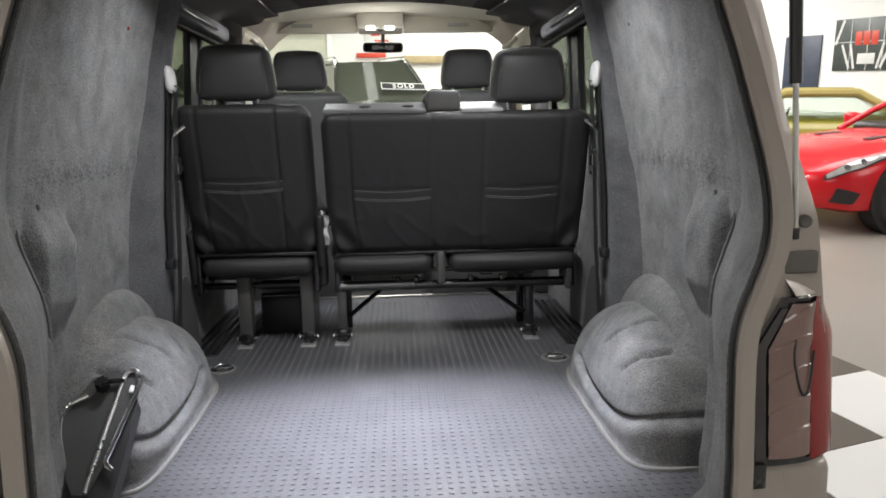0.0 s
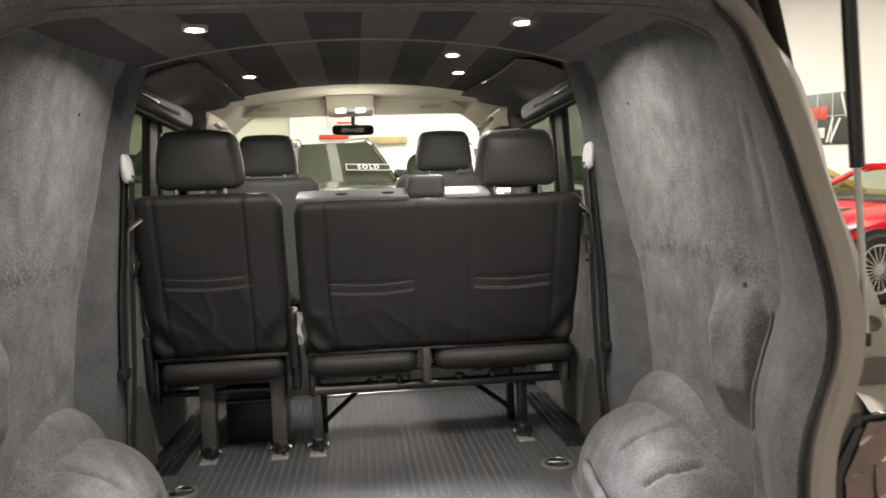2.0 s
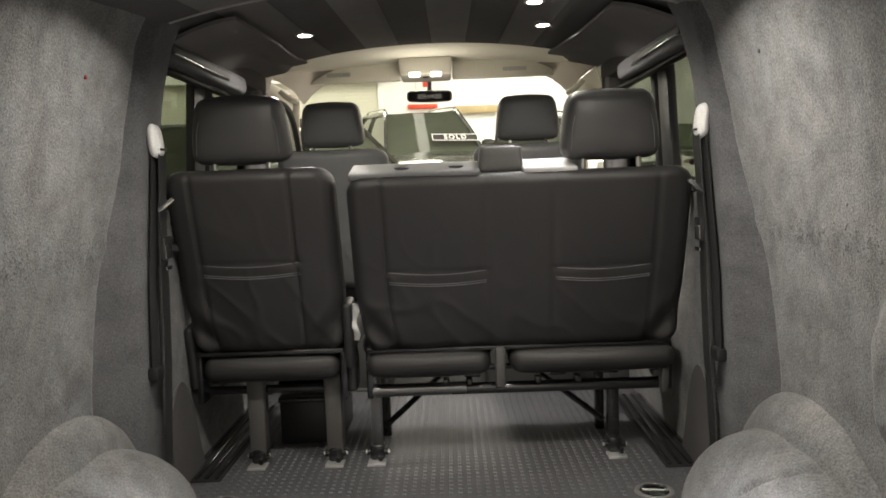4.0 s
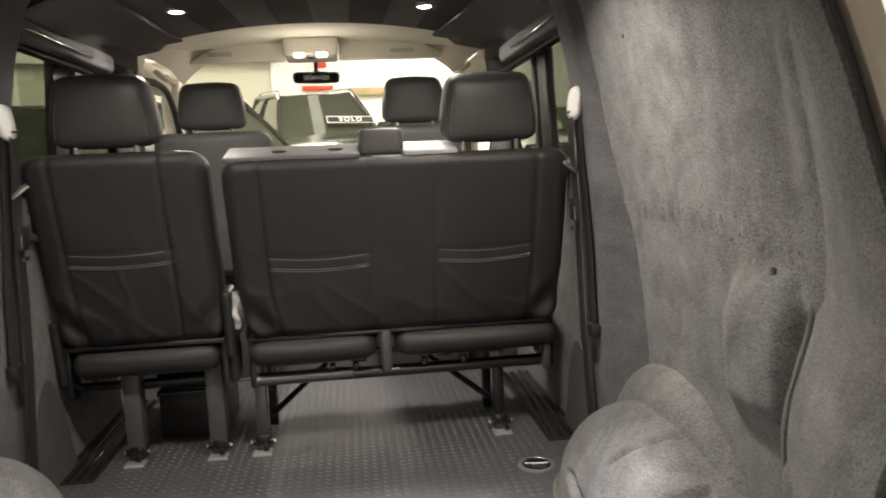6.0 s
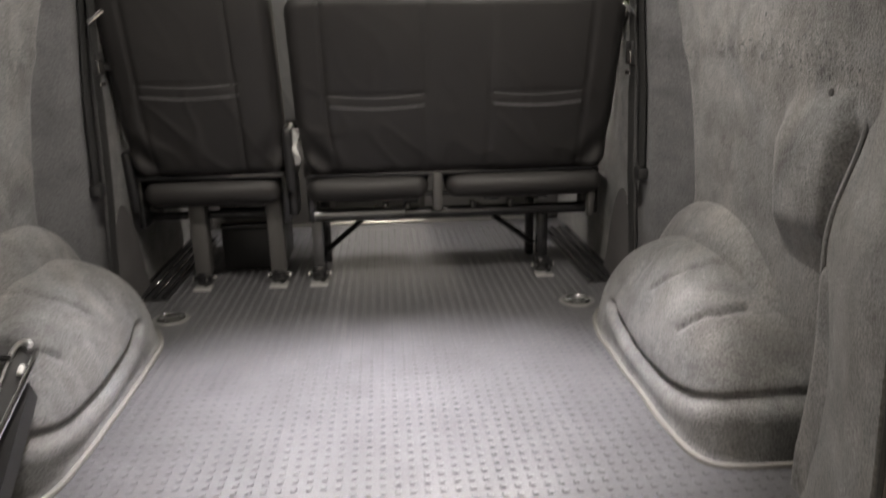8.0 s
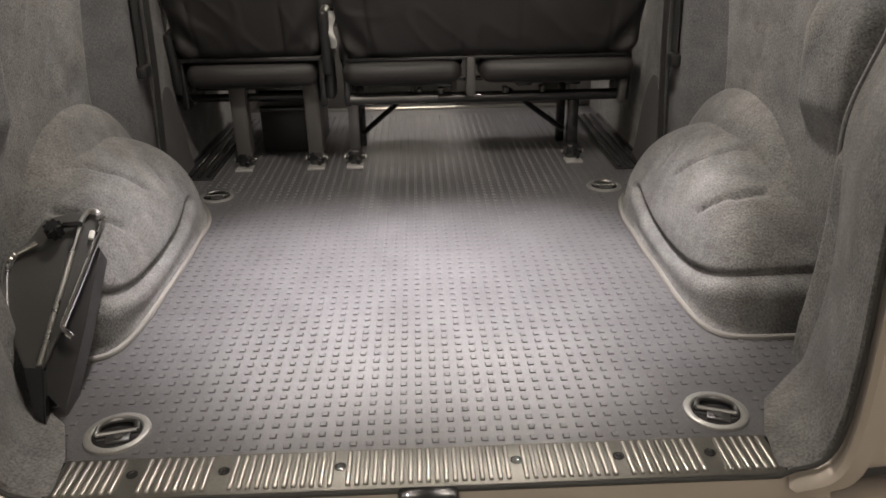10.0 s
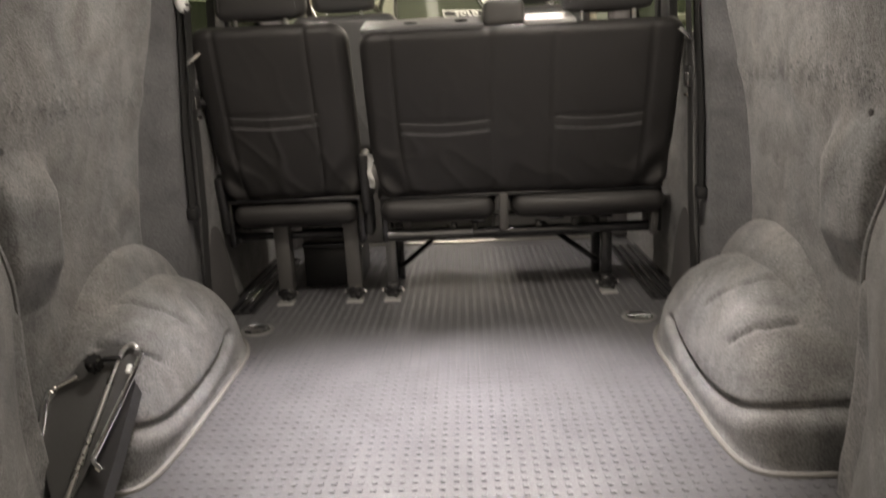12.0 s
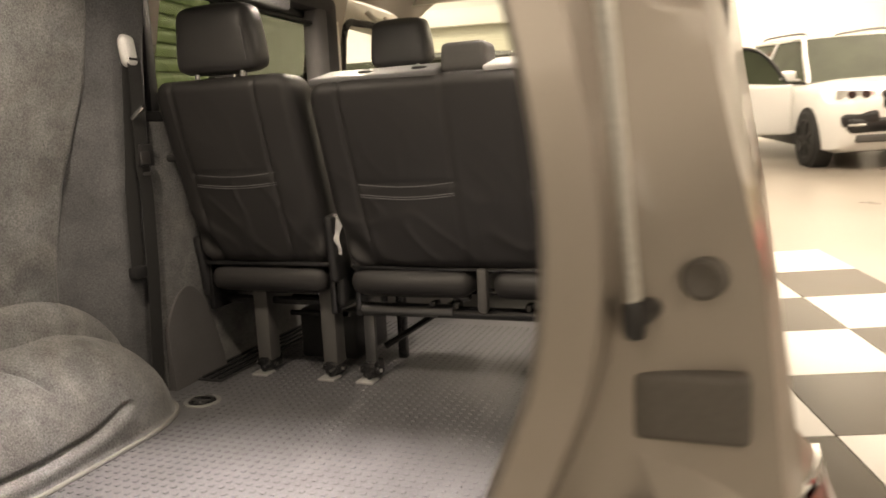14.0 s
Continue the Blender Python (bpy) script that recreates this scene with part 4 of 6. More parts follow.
def single_seat():
    s = thing("single_seat", "black leather single rear seat with a headrest on grey plastic legs", "seat", "rear seats")
    x0, x1 = -0.728, -0.272
    backrest(s, x0, x1, 0.935, 1.475, 2.955, 2.800, 0.13, LEATHER, (-0.386, -0.655), ((-0.650, -0.377, 1.211),), "black leather backrest with stitched map pocket")
    headrest(s, -0.516, 2.865, 1.494, 0.268, 0.176, 0.10, LEATHER_LIT)
    bm = bmesh.new()
    pillow(bm, (-0.50, 3.02, 0.885), (0.40, 0.13, 0.075), 0.03, puff=0.006)
    pillow(bm, (-0.50, 3.24, 0.93), (0.45, 0.46, 0.13), 0.05, puff=0.01)
    part("seat_cushion", bm, LEATHER, s, "black leather seat cushion")
    bm = bmesh.new()
    box(bm, (-0.50, 2.985, 0.935), (0.44, 0.045, 0.014), 0.004)
    box(bm, (-0.50, 3.06, 0.838), (0.40, 0.05, 0.02), 0.005)
    tube(bm, [(-0.72, 3.06, 0.80), (-0.28, 3.06, 0.80)], 0.013, 10)
    tube(bm, [(-0.52, 3.12, 0.745), (-0.31, 3.12, 0.745)], 0.009, 10)
    tube(bm, [(-0.52, 3.14, 0.785), (-0.31, 3.14, 0.785)], 0.018, 10)
    for x in (-0.72, -0.285):
        box(bm, (x, 3.08, 0.86), (0.02, 0.20, 0.16), 0.006)
    part("seat_frame", bm, GLOSS_BLACK, s, "black steel underframe")
    bm = bmesh.new()
    box(bm, (-0.435, 3.32, 0.655), (0.21, 0.25, 0.17), 0.012)
    part("underseat_box", bm, PLASTIC, s, "black box under the seat")
    for x in (-0.566, -0.329):
        bm = bmesh.new()
        box(bm, (x, 3.045, 0.735), (0.050, 0.06, 0.255), 0.008, taper=(1.05, 1.0))
        part("leg", bm, PLASTIC_GREY, s, "dark grey plastic leg cover")
        foot_clamp(s, x, 3.02)
    # the recliner cover on the inner side, and a white tag beside it
    bm = bmesh.new()
    pillow(bm, (-0.262, 2.99, 0.985), (0.03, 0.10, 0.20), 0.014, turn=pose(0, 0, 0, 6, 0, 0))
    pillow(bm, (-0.262, 3.03, 0.86), (0.028, 0.09, 0.12), 0.013)
    part("recliner_cover", bm, PLASTIC, s, "black recliner cover")
    bm = bmesh.new()
    sheet(bm, lambda u, v: (-0.262 + 0.030 * u + 0.006 * math.sin(9 * v), 2.955 + 0.010 * math.sin(7 * v + 3 * u), 0.965 + 0.11 * v), 6, 16)
    thicken(bm, 0.002)
    part("tag", bm, TAG, s, "creased white fabric tag")
    bm = bmesh.new()
    pillow(bm, (-0.735, 3.02, 0.93), (0.028, 0.12, 0.20), 0.013, turn=pose(0, 0, 0, 10, 0, 0))
    part("side_cover", bm, PLASTIC, s, "black side cover")
    bm = bmesh.new()
    tube(bm, smooth_path([(-0.715, 2.88, 1.335), (-0.755, 2.86, 1.335), (-0.765, 2.855, 1.31), (-0.755, 2.86, 1.270), (-0.715, 2.88, 1.262)], 4), 0.012, 8)
    part("tilt_handle", bm, PLASTIC, s, "black tilt handle")
    return s


single_seat()


def bench_seat():
    s = thing("bench_seat", "black leather double bench seat with folded belt buckle and steel legs", "bench seat", "rear seats")
    x0, x1 = -0.232, 0.712
    backrest(s, x0, x1, 0.925, 1.443, 2.965, 2.800, 0.13, LEATHER, (-0.137, 0.149, 0.338, 0.620), ((-0.130, 0.145, 1.170), (0.341, 0.607, 1.171)), "black leather backrest with two stitched map pockets")
    headrest(s, 0.493, 2.865, 1.472, 0.268, 0.178, 0.10, LEATHER_LIT)
    bm = bmesh.new()
    pillow(bm, (-0.045, 2.885, 1.455), (0.36, 0.135, 0.020), 0.008, turn=pose(0, 0, 0, 13, 0, 0))
    part("top_cover", bm, GREY_PLASTIC, s, "grey plastic cover on top of the backrest")
    # the free headrest's two guides
    for x in (-0.075, 0.075):
        bm = bmesh.new()
        turned(bm, (x - 0.005, 2.872, 1.4600), (0, 0, 1), ((-0.01, 0.022), (0.004, 0.021), (0.006, 0.014), (0.003, 0.008), (0.002, 0.0)), 16)
        part("post_guide", bm, PLASTIC, s, "black empty headrest guide")
    # the shoulder belt's outlet between the places
    bm = bmesh.new()
    pillow(bm, (0.194, 2.895, 1.478), (0.125, 0.10, 0.075), 0.016, top=0.92)
    part("belt_outlet", bm, PLASTIC_GREY, s, "dark grey belt outlet on top of the backrest")
    bm = bmesh.new()
    pillow(bm, (0.325, 2.880, 1.455), (0.15, 0.125, 0.020), 0.008, turn=pose(0, 0, 0, 13, 0, 0))
    part("belt_ledge", bm, PALE_PAD, s, "worn grey ledge beside the belt outlet")
    for xa, xb in ((-0.215, 0.150), (0.215, 0.700)):
        bm = bmesh.new()
        pillow(bm, ((xa + xb) / 2, 3.02, 0.882), (xb - xa, 0.13, 0.075), 0.032, puff=0.007)
        pillow(bm, ((xa + xb) / 2, 3.17, 0.93), (xb - xa + 0.03, 0.30, 0.13), 0.05, puff=0.01)
        part("seat_cushion", bm, LEATHER, s, "black leather seat cushion")
    bm = bmesh.new()
    box(bm, (0.24, 2.99, 0.926), (0.90, 0.04, 0.012), 0.004)
    box(bm, (0.24, 3.08, 0.842), (0.88, 0.03, 0.014), 0.004)
    for x in (-0.21, 0.69):
        box(bm, (x, 3.09, 0.85), (0.02, 0.19, 0.15), 0.006)
    for x in (0.02, 0.09, 0.30, 0.42):
        box(bm, (x, 3.03, 0.80), (0.02, 0.045, 0.045), 0.005)
    for x in (0.10, 0.36, 0.52):
        box(bm, (x, 3.04, 0.832), (0.05, 0.03, 0.018), 0.004)
    part("seat_frame", bm, GLOSS_BLACK, s, "black steel underframe")
    bm = bmesh.new()
    tube(bm, [(-0.215, 3.02, 0.792), (0.685, 3.02, 0.792)], 0.018, 14)
    part("cross_bar", bm, GLOSS_BLACK, s, "gloss black cross tube")
    bm = bmesh.new()
    tube(bm, [(-0.212, 3.015, 0.795), (0.08, 3.02, 0.795)], 0.0195, 14)
    part("bar_sleeve", bm, DARK_STEEL, s, "dark steel sleeve on the tube")
    bm = bmesh.new()
    box(bm, (0.183, 2.975, 0.868), (0.030, 0.03, 0.125), 0.010)
    part("fold_lever", bm, PLASTIC_GREY, s, "grey fold lever between the cushions")
    bm = bmesh.new()
    box(bm, (0.675, 3.0, 0.81), (0.025, 0.035, 0.09), 0.009, turn=pose(0, 0, 0, 12, 0, 0))
    part("release_lever", bm, PLASTIC_GREY, s, "grey release lever")
    for x in (-0.200, 0.531):
        bm = bmesh.new()
        box(bm, (x, 3.045, 0.685), (0.034, 0.020, 0.20), 0.005)
        box(bm, (x - 0.014, 3.055, 0.685), (0.006, 0.04, 0.20), 0.002)
        part("leg", bm, DARK_STEEL if x < 0 else GLOSS_BLACK, s, "steel bench leg")
        foot_clamp(s, x, 3.02)
        bm = bmesh.new()
        k = 1 if x < 0 else -1
        tube(bm, [(x + k * 0.02, 3.10, 0.655), (x + k * 0.19, 3.28, 0.76)], 0.010, 8)
        part("brace", bm, GLOSS_BLACK, s, "slanting black brace")
    # inside legs at the front of the bench
    for x in (-0.19, 0.53):
        bm = bmesh.new()
        box(bm, (x, 3.26, 0.70), (0.03, 0.03, 0.26), 0.006)
        part("front_leg", bm, GLOSS_BLACK, s)
    return s


bench_seat()


def cab_seat(x, w):
    s = thing("cab_seat", "dark leather front seat with a headrest", "seat", "cab seats")
    backrest(s, x - w / 2, x + w / 2, 0.98, 1.575, 3.96, 3.90, 0.13, LEATHER_GREY, (), (), "dark grey leather backrest")
    headrest(s, x, 3.965, 1.592, 0.268, 0.178, 0.10, LEATHER_GREY)
    bm = bmesh.new()
    pillow(bm, (x, 4.28, 0.98), (w, 0.52, 0.16), 0.06, puff=0.01)
    part("seat_cushion", bm, LEATHER, s)
    bm = bmesh.new()
    box(bm, (x, 4.22, 0.66), (w - 0.06, 0.48, 0.50), 0.02)
    part("seat_base", bm, PLASTIC_GREY, s, "grey plastic seat base")
    return s


cab_seat(-0.437, 0.46)
cab_seat(0.388, 0.46)


def seat_belt(sign):
    b = thing("seat_belt", "black webbing seat belt on a white pillar guide", "seat belt", "pillar seat belts")
    px = lambda z: bent(z, ((0.55, 0.765), (0.965, 0.738), (1.2, 0.730), (1.545, 0.704), (1.70, 0.676)))
    bm = bmesh.new()
    t = pose(0, 0, 0, 0, sign * 7, 0)
    pillow(bm, (sign * (px(1.55) - 0.014), 2.695, 1.550), (0.028, 0.046, 0.080), 0.013, puff=0.004, turn=t)
    guide = part("belt_guide", bm, WHITE_PLASTIC, b, "white plastic belt guide")
    bm = bmesh.new()
    box(bm, (sign * (px(1.53) - 0.030), 2.700, 1.528), (0.012, 0.040, 0.008), 0.003)
    part("guide_slot", bm, PLASTIC, guide, "black slot")
    for dy, za, dx in ((-0.012, 0.965, 0.012), (0.028, 0.60, 0.030)):
        bm = bmesh.new()
        pts = [(sign * (px(z) - dx), 2.70 + dy * (1.525 - z) / 0.5 if z > 1.2 else 2.70 + dy * 0.65 + (dy * 0.3), z) for z in np.linspace(1.53, za, 14)]
        sweep(bm, pts, [(-0.0008, -0.023), (0.0008, -0.023), (0.0008, 0.023), (-0.0008, 0.023)], up=(0, 1, 0))
        part("webbing", bm, WEBBING, b, "black webbing")
    bm = bmesh.new()
    box(bm, (sign * (px(0.965) - 0.012), 2.688, 0.955), (0.03, 0.05, 0.035), 0.008)
    part("slot_cover", bm, PLASTIC, b, "black slot cover on the pillar")
    bm = bmesh.new()
    box(bm, (sign * (px(1.25) - 0.034), 2.725, 1.275), (0.014, 0.05, 0.06), 0.004)
    part("stop_clip", bm, PLASTIC, b)
    bm = bmesh.new()
    box(bm, (sign * (px(1.24) - 0.043), 2.715, 1.268), (0.003, 0.036, 0.036), 0.001)
    box(bm, (sign * (px(1.24) - 0.043), 2.715, 1.225), (0.003, 0.036, 0.010), 0.001)
    part("latch_plate", bm, CHROME, b, "bright latch plate")
    bm = bmesh.new()
    box(bm, (sign * (px(1.38) - 0.045), 2.69, 1.388), (0.050, 0.012, 0.012), 0.003, turn=pose(0, 0, 0, 0, sign * 38, 10))
    part("tongue", bm, CHROME, b, "bright belt tongue")
    return b


seat_belt(-1)
seat_belt(1)


def step_well(sign):
    s = thing("door_step", "black ribbed step well beside the sliding door", "step", "door steps", kind="structure")
    bm = bmesh.new()
    box(bm, (sign * 0.715, 3.26, F + 0.003), (0.13, 0.72, 0.006), 0.002)
    part("step_plate", bm, PLASTIC, s)
    for k in range(4):
        bm = bmesh.new()
        box(bm, (sign * (0.665 + 0.03 * k), 3.26, F + 0.009), (0.012, 0.70, 0.008), 0.003)
        part("rib", bm, GLOSS_BLACK, s, "gloss black rib")
    bm = bmesh.new()
    rings = []
    for k in range(13):
        u = k / 12
        h = 0.30 * math.sin(math.pi * min(1, 0.15 + 0.85 * u)) ** 0.6 if u < 1 else 0.05
        rings.append([(sign * 0.80, 2.80 + 0.26 * u, F), (sign * (0.735 + 0.01 * u), 2.80 + 0.26 * u, F), (sign * (0.745 + 0.01 * u), 2.80 + 0.26 * u, F + max(0.05, h)), (sign * 0.80, 2.80 + 0.26 * u, F + max(0.05, h) + 0.01)])
    loft(bm, rings)
    part("kick_panel", bm, LINING, s, "dark kick panel")
    return s


step_well(1)
step_well(-1)
bm = bmesh.new()
box(bm, (0, 3.815, F + 0.004), (1.30, 0.03, 0.010), 0.003)
settle(tagged(part("trim_floor_edge", bm, ALU), "bright aluminium edge strip at the front of the floor", "edge strip", kind="structure"))


def jack_bracket():
    b = thing("jack_bracket", "black steel tool bracket with bent chrome handles beside the arch", "tool bracket")
    # a folded plate that leans on the arch, narrow at its foot; up is its face's normal
    up = Vector((0.08, -0.57, 0.81)).normalized()
    out = [Vector(p) for p in ((-0.724, 1.925, 0.776), (-0.705, 1.972, 0.808), (-0.660, 1.988, 0.815), (-0.615, 1.988, 0.811), (-0.599, 1.965, 0.794), (-0.617, 1.80, 0.684), (-0.640, 1.724, 0.631), (-0.634, 1.70, 0.612), (-0.668, 1.725, 0.633), (-0.716, 1.79, 0.683), (-0.742, 1.878, 0.745))]
    bm = bmesh.new()
    loft(bm, [[p + up * k for p in out] for k in (-0.006, 0.0)])
    bmesh.ops.bevel(bm, geom=[e for e in bm.edges], offset=0.0022, segments=2, affect="EDGES")
    part("plate", bm, BRACKET, b, "dark grey folded steel plate")
    bm = bmesh.new()
    inner = [Vector(p) for p in ((-0.636, 1.968, 0.800), (-0.590, 1.925, 0.768), (-0.587, 1.80, 0.675), (-0.585, 1.665, 0.588), (-0.634, 1.70, 0.612))]
    loft(bm, [[p - up * k for p in inner] for k in (0.006, 0.05)])
    part("side_flange", bm, PLASTIC, b, "black side flange")
    bm = bmesh.new()
    foot = [Vector(p) for p in ((-0.668, 1.727, 0.634), (-0.632, 1.724, 0.631), (-0.602, 1.636, 0.573), (-0.628, 1.655, 0.585))]
    loft(bm, [[p + up * k for p in foot] for k in (-0.02, 0.006)])
    bmesh.ops.bevel(bm, geom=bm.edges[:], offset=0.003, segments=2, affect="EDGES")
    part("foot", bm, GLOSS_BLACK, b, "gloss black foot")
    bm = bmesh.new()
    tube(bm, smooth_path([Vector(p) + up * 0.004 for p in ((-0.641, 1.728, 0.634), (-0.638, 1.83, 0.705), (-0.633, 1.95, 0.789), (-0.627, 1.982, 0.812), (-0.613, 1.988, 0.815), (-0.604, 1.982, 0.81))], 5), 0.0050, 8)
    part("rolled_edge", bm, STEEL, b, "rolled steel edge")
    bm = bmesh.new()
    tube(bm, smooth_path([Vector(p) + up * 0.006 for p in ((-0.604, 1.975, 0.804), (-0.593, 1.972, 0.802), (-0.590, 1.962, 0.796), (-0.600, 1.89, 0.746), (-0.615, 1.80, 0.684), (-0.616, 1.786, 0.674), (-0.606, 1.777, 0.667), (-0.596, 1.772, 0.662))], 5), 0.0056, 10)
    part("wire_handle", bm, CHROME, b, "bent chrome wire handle")
    bm = bmesh.new()
    pillow(bm, Vector((-0.607, 1.943, 0.783)) + up * 0.004, (0.010, 0.020, 0.008), 0.0035, turn=pose(0, 0, 0, 36, 0, 0))
    part("bush", bm, WHITE_PLASTIC, b, "small white bush")
    bm = bmesh.new()
    tube(bm, smooth_path([Vector(p) + up * 0.008 for p in ((-0.700, 1.925, 0.776), (-0.722, 1.912, 0.768), (-0.738, 1.900, 0.760), (-0.742, 1.880, 0.746), (-0.730, 1.835, 0.713), (-0.717, 1.795, 0.685))], 5), 0.0058, 10)
    part("crank_rod", bm, CHROME, b, "bent chrome crank rod")
    bm = bmesh.new()
    box(bm, Vector((-0.645, 1.958, 0.797)) + up * 0.008, (0.036, 0.010, 0.010), 0.003, turn=pose(0, 0, 0, 36, 0, 8))
    part("lever", bm, GLOSS_BLACK, b, "black lever")
    bm = bmesh.new()
    axis = Vector((0.003, -0.017, 0.025))
    rings = []
    for d in (0.0, 0.15, 1.0, 1.1):
        ring = ring_points(Vector((-0.672, 1.944, 0.788)) + axis * d, axis, 0.0145 if 0 < d < 1.1 else 0.011, 32)
        mid = Vector((-0.672, 1.944, 0.788)) + axis * d
        rings.append([mid + (p - mid) * (1 + 0.16 * math.cos(2 * math.pi * k / 4)) for k, p in enumerate(ring)])
    loft(bm, rings)
    part("wing_knob", bm, GLOSS_BLACK, b, "black fluted knob")
    return b


jack_bracket()


# ---- the van's outside ----
def van_body():
    b = thing("van_body", "bronze-silver metallic panel van with its tailgate raised", "van", at=(0, 0, 0))
    side_x = lambda z, y: bent(z, ((0.2, 0.85), (0.6, 0.875), (1.0, 0.87), (1.2, 0.845), (1.5, 0.79), (1.75, 0.735), (1.93, 0.68), (1.99, 0.62))) - 0.055 * (1 - ease(1.60, 2.4, y)) * (1 - 0.6 * ease(1.2, 1.5, z)) - 0.05 * ease(4.6, 5.6, y)
    for s in (-1, 1):
        # rear corner: from the opening's flange round to the side
        bm = bmesh.new()
        rings = []
        for p in LIP:
            x, z = p.x, p.z
            top = ease(1.60, 1.735, z)
            low = 1 - ease(0.57, 0.72, z)
            y0 = lip_y(z)
            r = ease(1.18, 1.45, z)
            ox = (side_x(z, 1.60) + 0.016 - 0.026 * r) * (1 - top) + x * top
            # toward the top the corner turns over into the roof
            oz = z + 0.16 * top
            rings.append([(s * (x + 0.016 * (1 - top)), y0 + 0.020, z + 0.012 * top), (s * x, y0 - 0.026, z + 0.012 * top - 0.01 * low), (s * (x + 0.006 * (1 - top)), y0 - 0.034, z + 0.018 * top - 0.012 * low), (s * (x + 0.034 * (1 - top)), y0 - 0.032, z + 0.034 * top - 0.02 * low),
                          (s * (x + 0.040 * (1 - top)), y0 + 0.010, z + 0.04 * top - 0.02 * low), (s * (x + (ox - x) * 0.62), y0 + 0.024 + 0.014 * r + 0.05 * top, z + (oz - z) * 0.62 - 0.02 * low), (s * (x + (ox - x) * (0.93 - 0.05 * r)), y0 + 0.032 + 0.042 * r + 0.085 * top, z + (oz - z) * 0.92 - 0.02 * low),
                          (s * ox, y0 + 0.058 + 0.090 * r + 0.14 * top, oz - 0.02 * low), (s * (ox + 0.01 * (1 - top)), y0 + 0.29, oz + 0.012 * top - 0.02 * low)])
        loft(bm, rings, closed=False)
        q = part("rear_pillar", bm, PAINT, b, "bronze metallic rear pillar")
        # the raised seam panel beside the strut, and a rubber plug
        bm = bmesh.new()
        turned(bm, (s * 0.766, 1.537, 1.195), (-s * 0.20, -1, 0.05), ((-0.01, 0.0125), (0.003, 0.012), (0.0045, 0.0095), (0.0030, 0.007), (0.0026, 0.0)), 24)
        part("rubber_plug", bm, PLUG_SHADE, q, "grey rubber plug")
        # a dark block on the surface stands for shade in the recess above the lamp
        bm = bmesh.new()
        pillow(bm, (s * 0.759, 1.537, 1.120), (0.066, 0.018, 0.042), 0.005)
        part("recess_shade", bm, PLUG_SHADE, q, "dark block in place of the shaded recess over the tail lamp")
        for z in (1.03, 0.895):
            bm = bmesh.new()
            turned(bm, (s * 0.653, lip_y(z) - 0.016, z), (0, -1, 0), ((0, 0.008), (0.003, 0.0075), (0.004, 0.004), (0.003, 0.0)), 12)
            part("plug", bm, SEAL, q, "small black plug")
        # the long side
        bm = bmesh.new()
        sheet(bm, lambda u, v: (s * side_x(0.25 + 1.70 * v, 1.70 + 3.7 * u), 1.70 + 3.7 * u, 0.25 + 1.70 * v), 40, 36)
        for f in [f for f in bm.faces if 2.86 < f.calc_center_median().y < 3.76 and 1.38 < f.calc_center_median().z < 1.80]:
            bm.faces.remove(f)
        for f in [f for f in bm.faces if 4.02 < f.calc_center_median().y and 1.40 < f.calc_center_median().z]:
            bm.faces.remove(f)
        for f in [f for f in bm.faces if f.calc_center_median().z < 0.62 and (abs(f.calc_center_median().y - 2.385) < 0.37 or abs(f.calc_center_median().y - 5.0) < 0.37)]:
            bm.faces.remove(f)
        part("side_panel", bm, PAINT, b, "bronze metallic side panel")
    # the roof
    bm = bmesh.new()
    sheet(bm, lambda u, v: ((2 * u - 1) * 0.70, 1.62 + 3.12 * v, 2.10 - 0.10 * (2 * u - 1) ** 2 - 0.10 * abs(2 * u - 1) ** 6 - 0.16 * (1 - ease(0, 0.14, v)) - 0.04 * ease(0.9, 1, v)), 30, 40)
    part("roof", bm, PAINT, b, "bronze metallic roof")
    bm = bmesh.new()
    sheet(bm, lambda u, v: ((2 * u - 1) * 0.86, 5.42 + 0.55 * math.sin(v * 1.45) - 0.10 * (2 * u - 1) ** 2, 1.40 - 1.1 * v), 16, 14)
    part("bonnet", bm, PAINT, b, "bronze metallic bonnet and nose")
    bm = bmesh.new()
    box(bm, (0, 3.55, 0.42), (1.78, 3.80, 0.20), 0.02)
    part("underbody", bm, SEAL, b, "black underbody")
    # the sill below the opening, with the lock striker, and the bumper
    bm = bmesh.new()
    sheet(bm, lambda u, v: ((2 * u - 1) * 0.60, 1.472 - 0.03 * v - 0.02 * (v > 0.5), F + 0.002 - 0.10 * v * v - 0.02 * v), 30, 10)
    part("rear_sill", bm, PAINT, b, "bronze metallic rear sill")
    bm = bmesh.new()
    pillow(bm, (0, 1.46, 0.36), (1.58, 0.16, 0.34), 0.06, puff=0.01)
    part("bumper", bm, PAINT, b, "bronze metallic rear bumper")
    bm = bmesh.new()
    box(bm, (0.012, 1.452, F - 0.012), (0.088, 0.03, 0.045), 0.008)
    st = part("lock_striker", bm, GLOSS_BLACK, b, "black lock striker plate")
    bm = bmesh.new()
    tube(bm, smooth_path([(-0.005, 1.44, F + 0.002), (-0.005, 1.42, F + 0.002), (0.03, 1.42, F + 0.002), (0.03, 1.44, F + 0.002)], 3), 0.005, 8)
    part("striker_loop", bm, STEEL, st, "steel striker loop")
    # the rubber seal round the opening
    bm = bmesh.new()
    ring = [Vector((p.x + 0.001, lip_y(p.z) - 0.004, p.z + (0.016 if p.z > 1.7 else 0))) for p in LIP]
    low = [Vector((x, 1.462, F + 0.004)) for x in np.linspace(-0.52, 0.52, 15)]
    path = low + ring[1:] + [Vector((-p.x, p.y, p.z)) for p in reversed(ring[1:-1])]
    sweep(bm, path, circle(0.0038, 8), closed=True, up=(0, 1, 0))
    part("opening_seal", bm, SEAL, b, "black rubber opening seal")
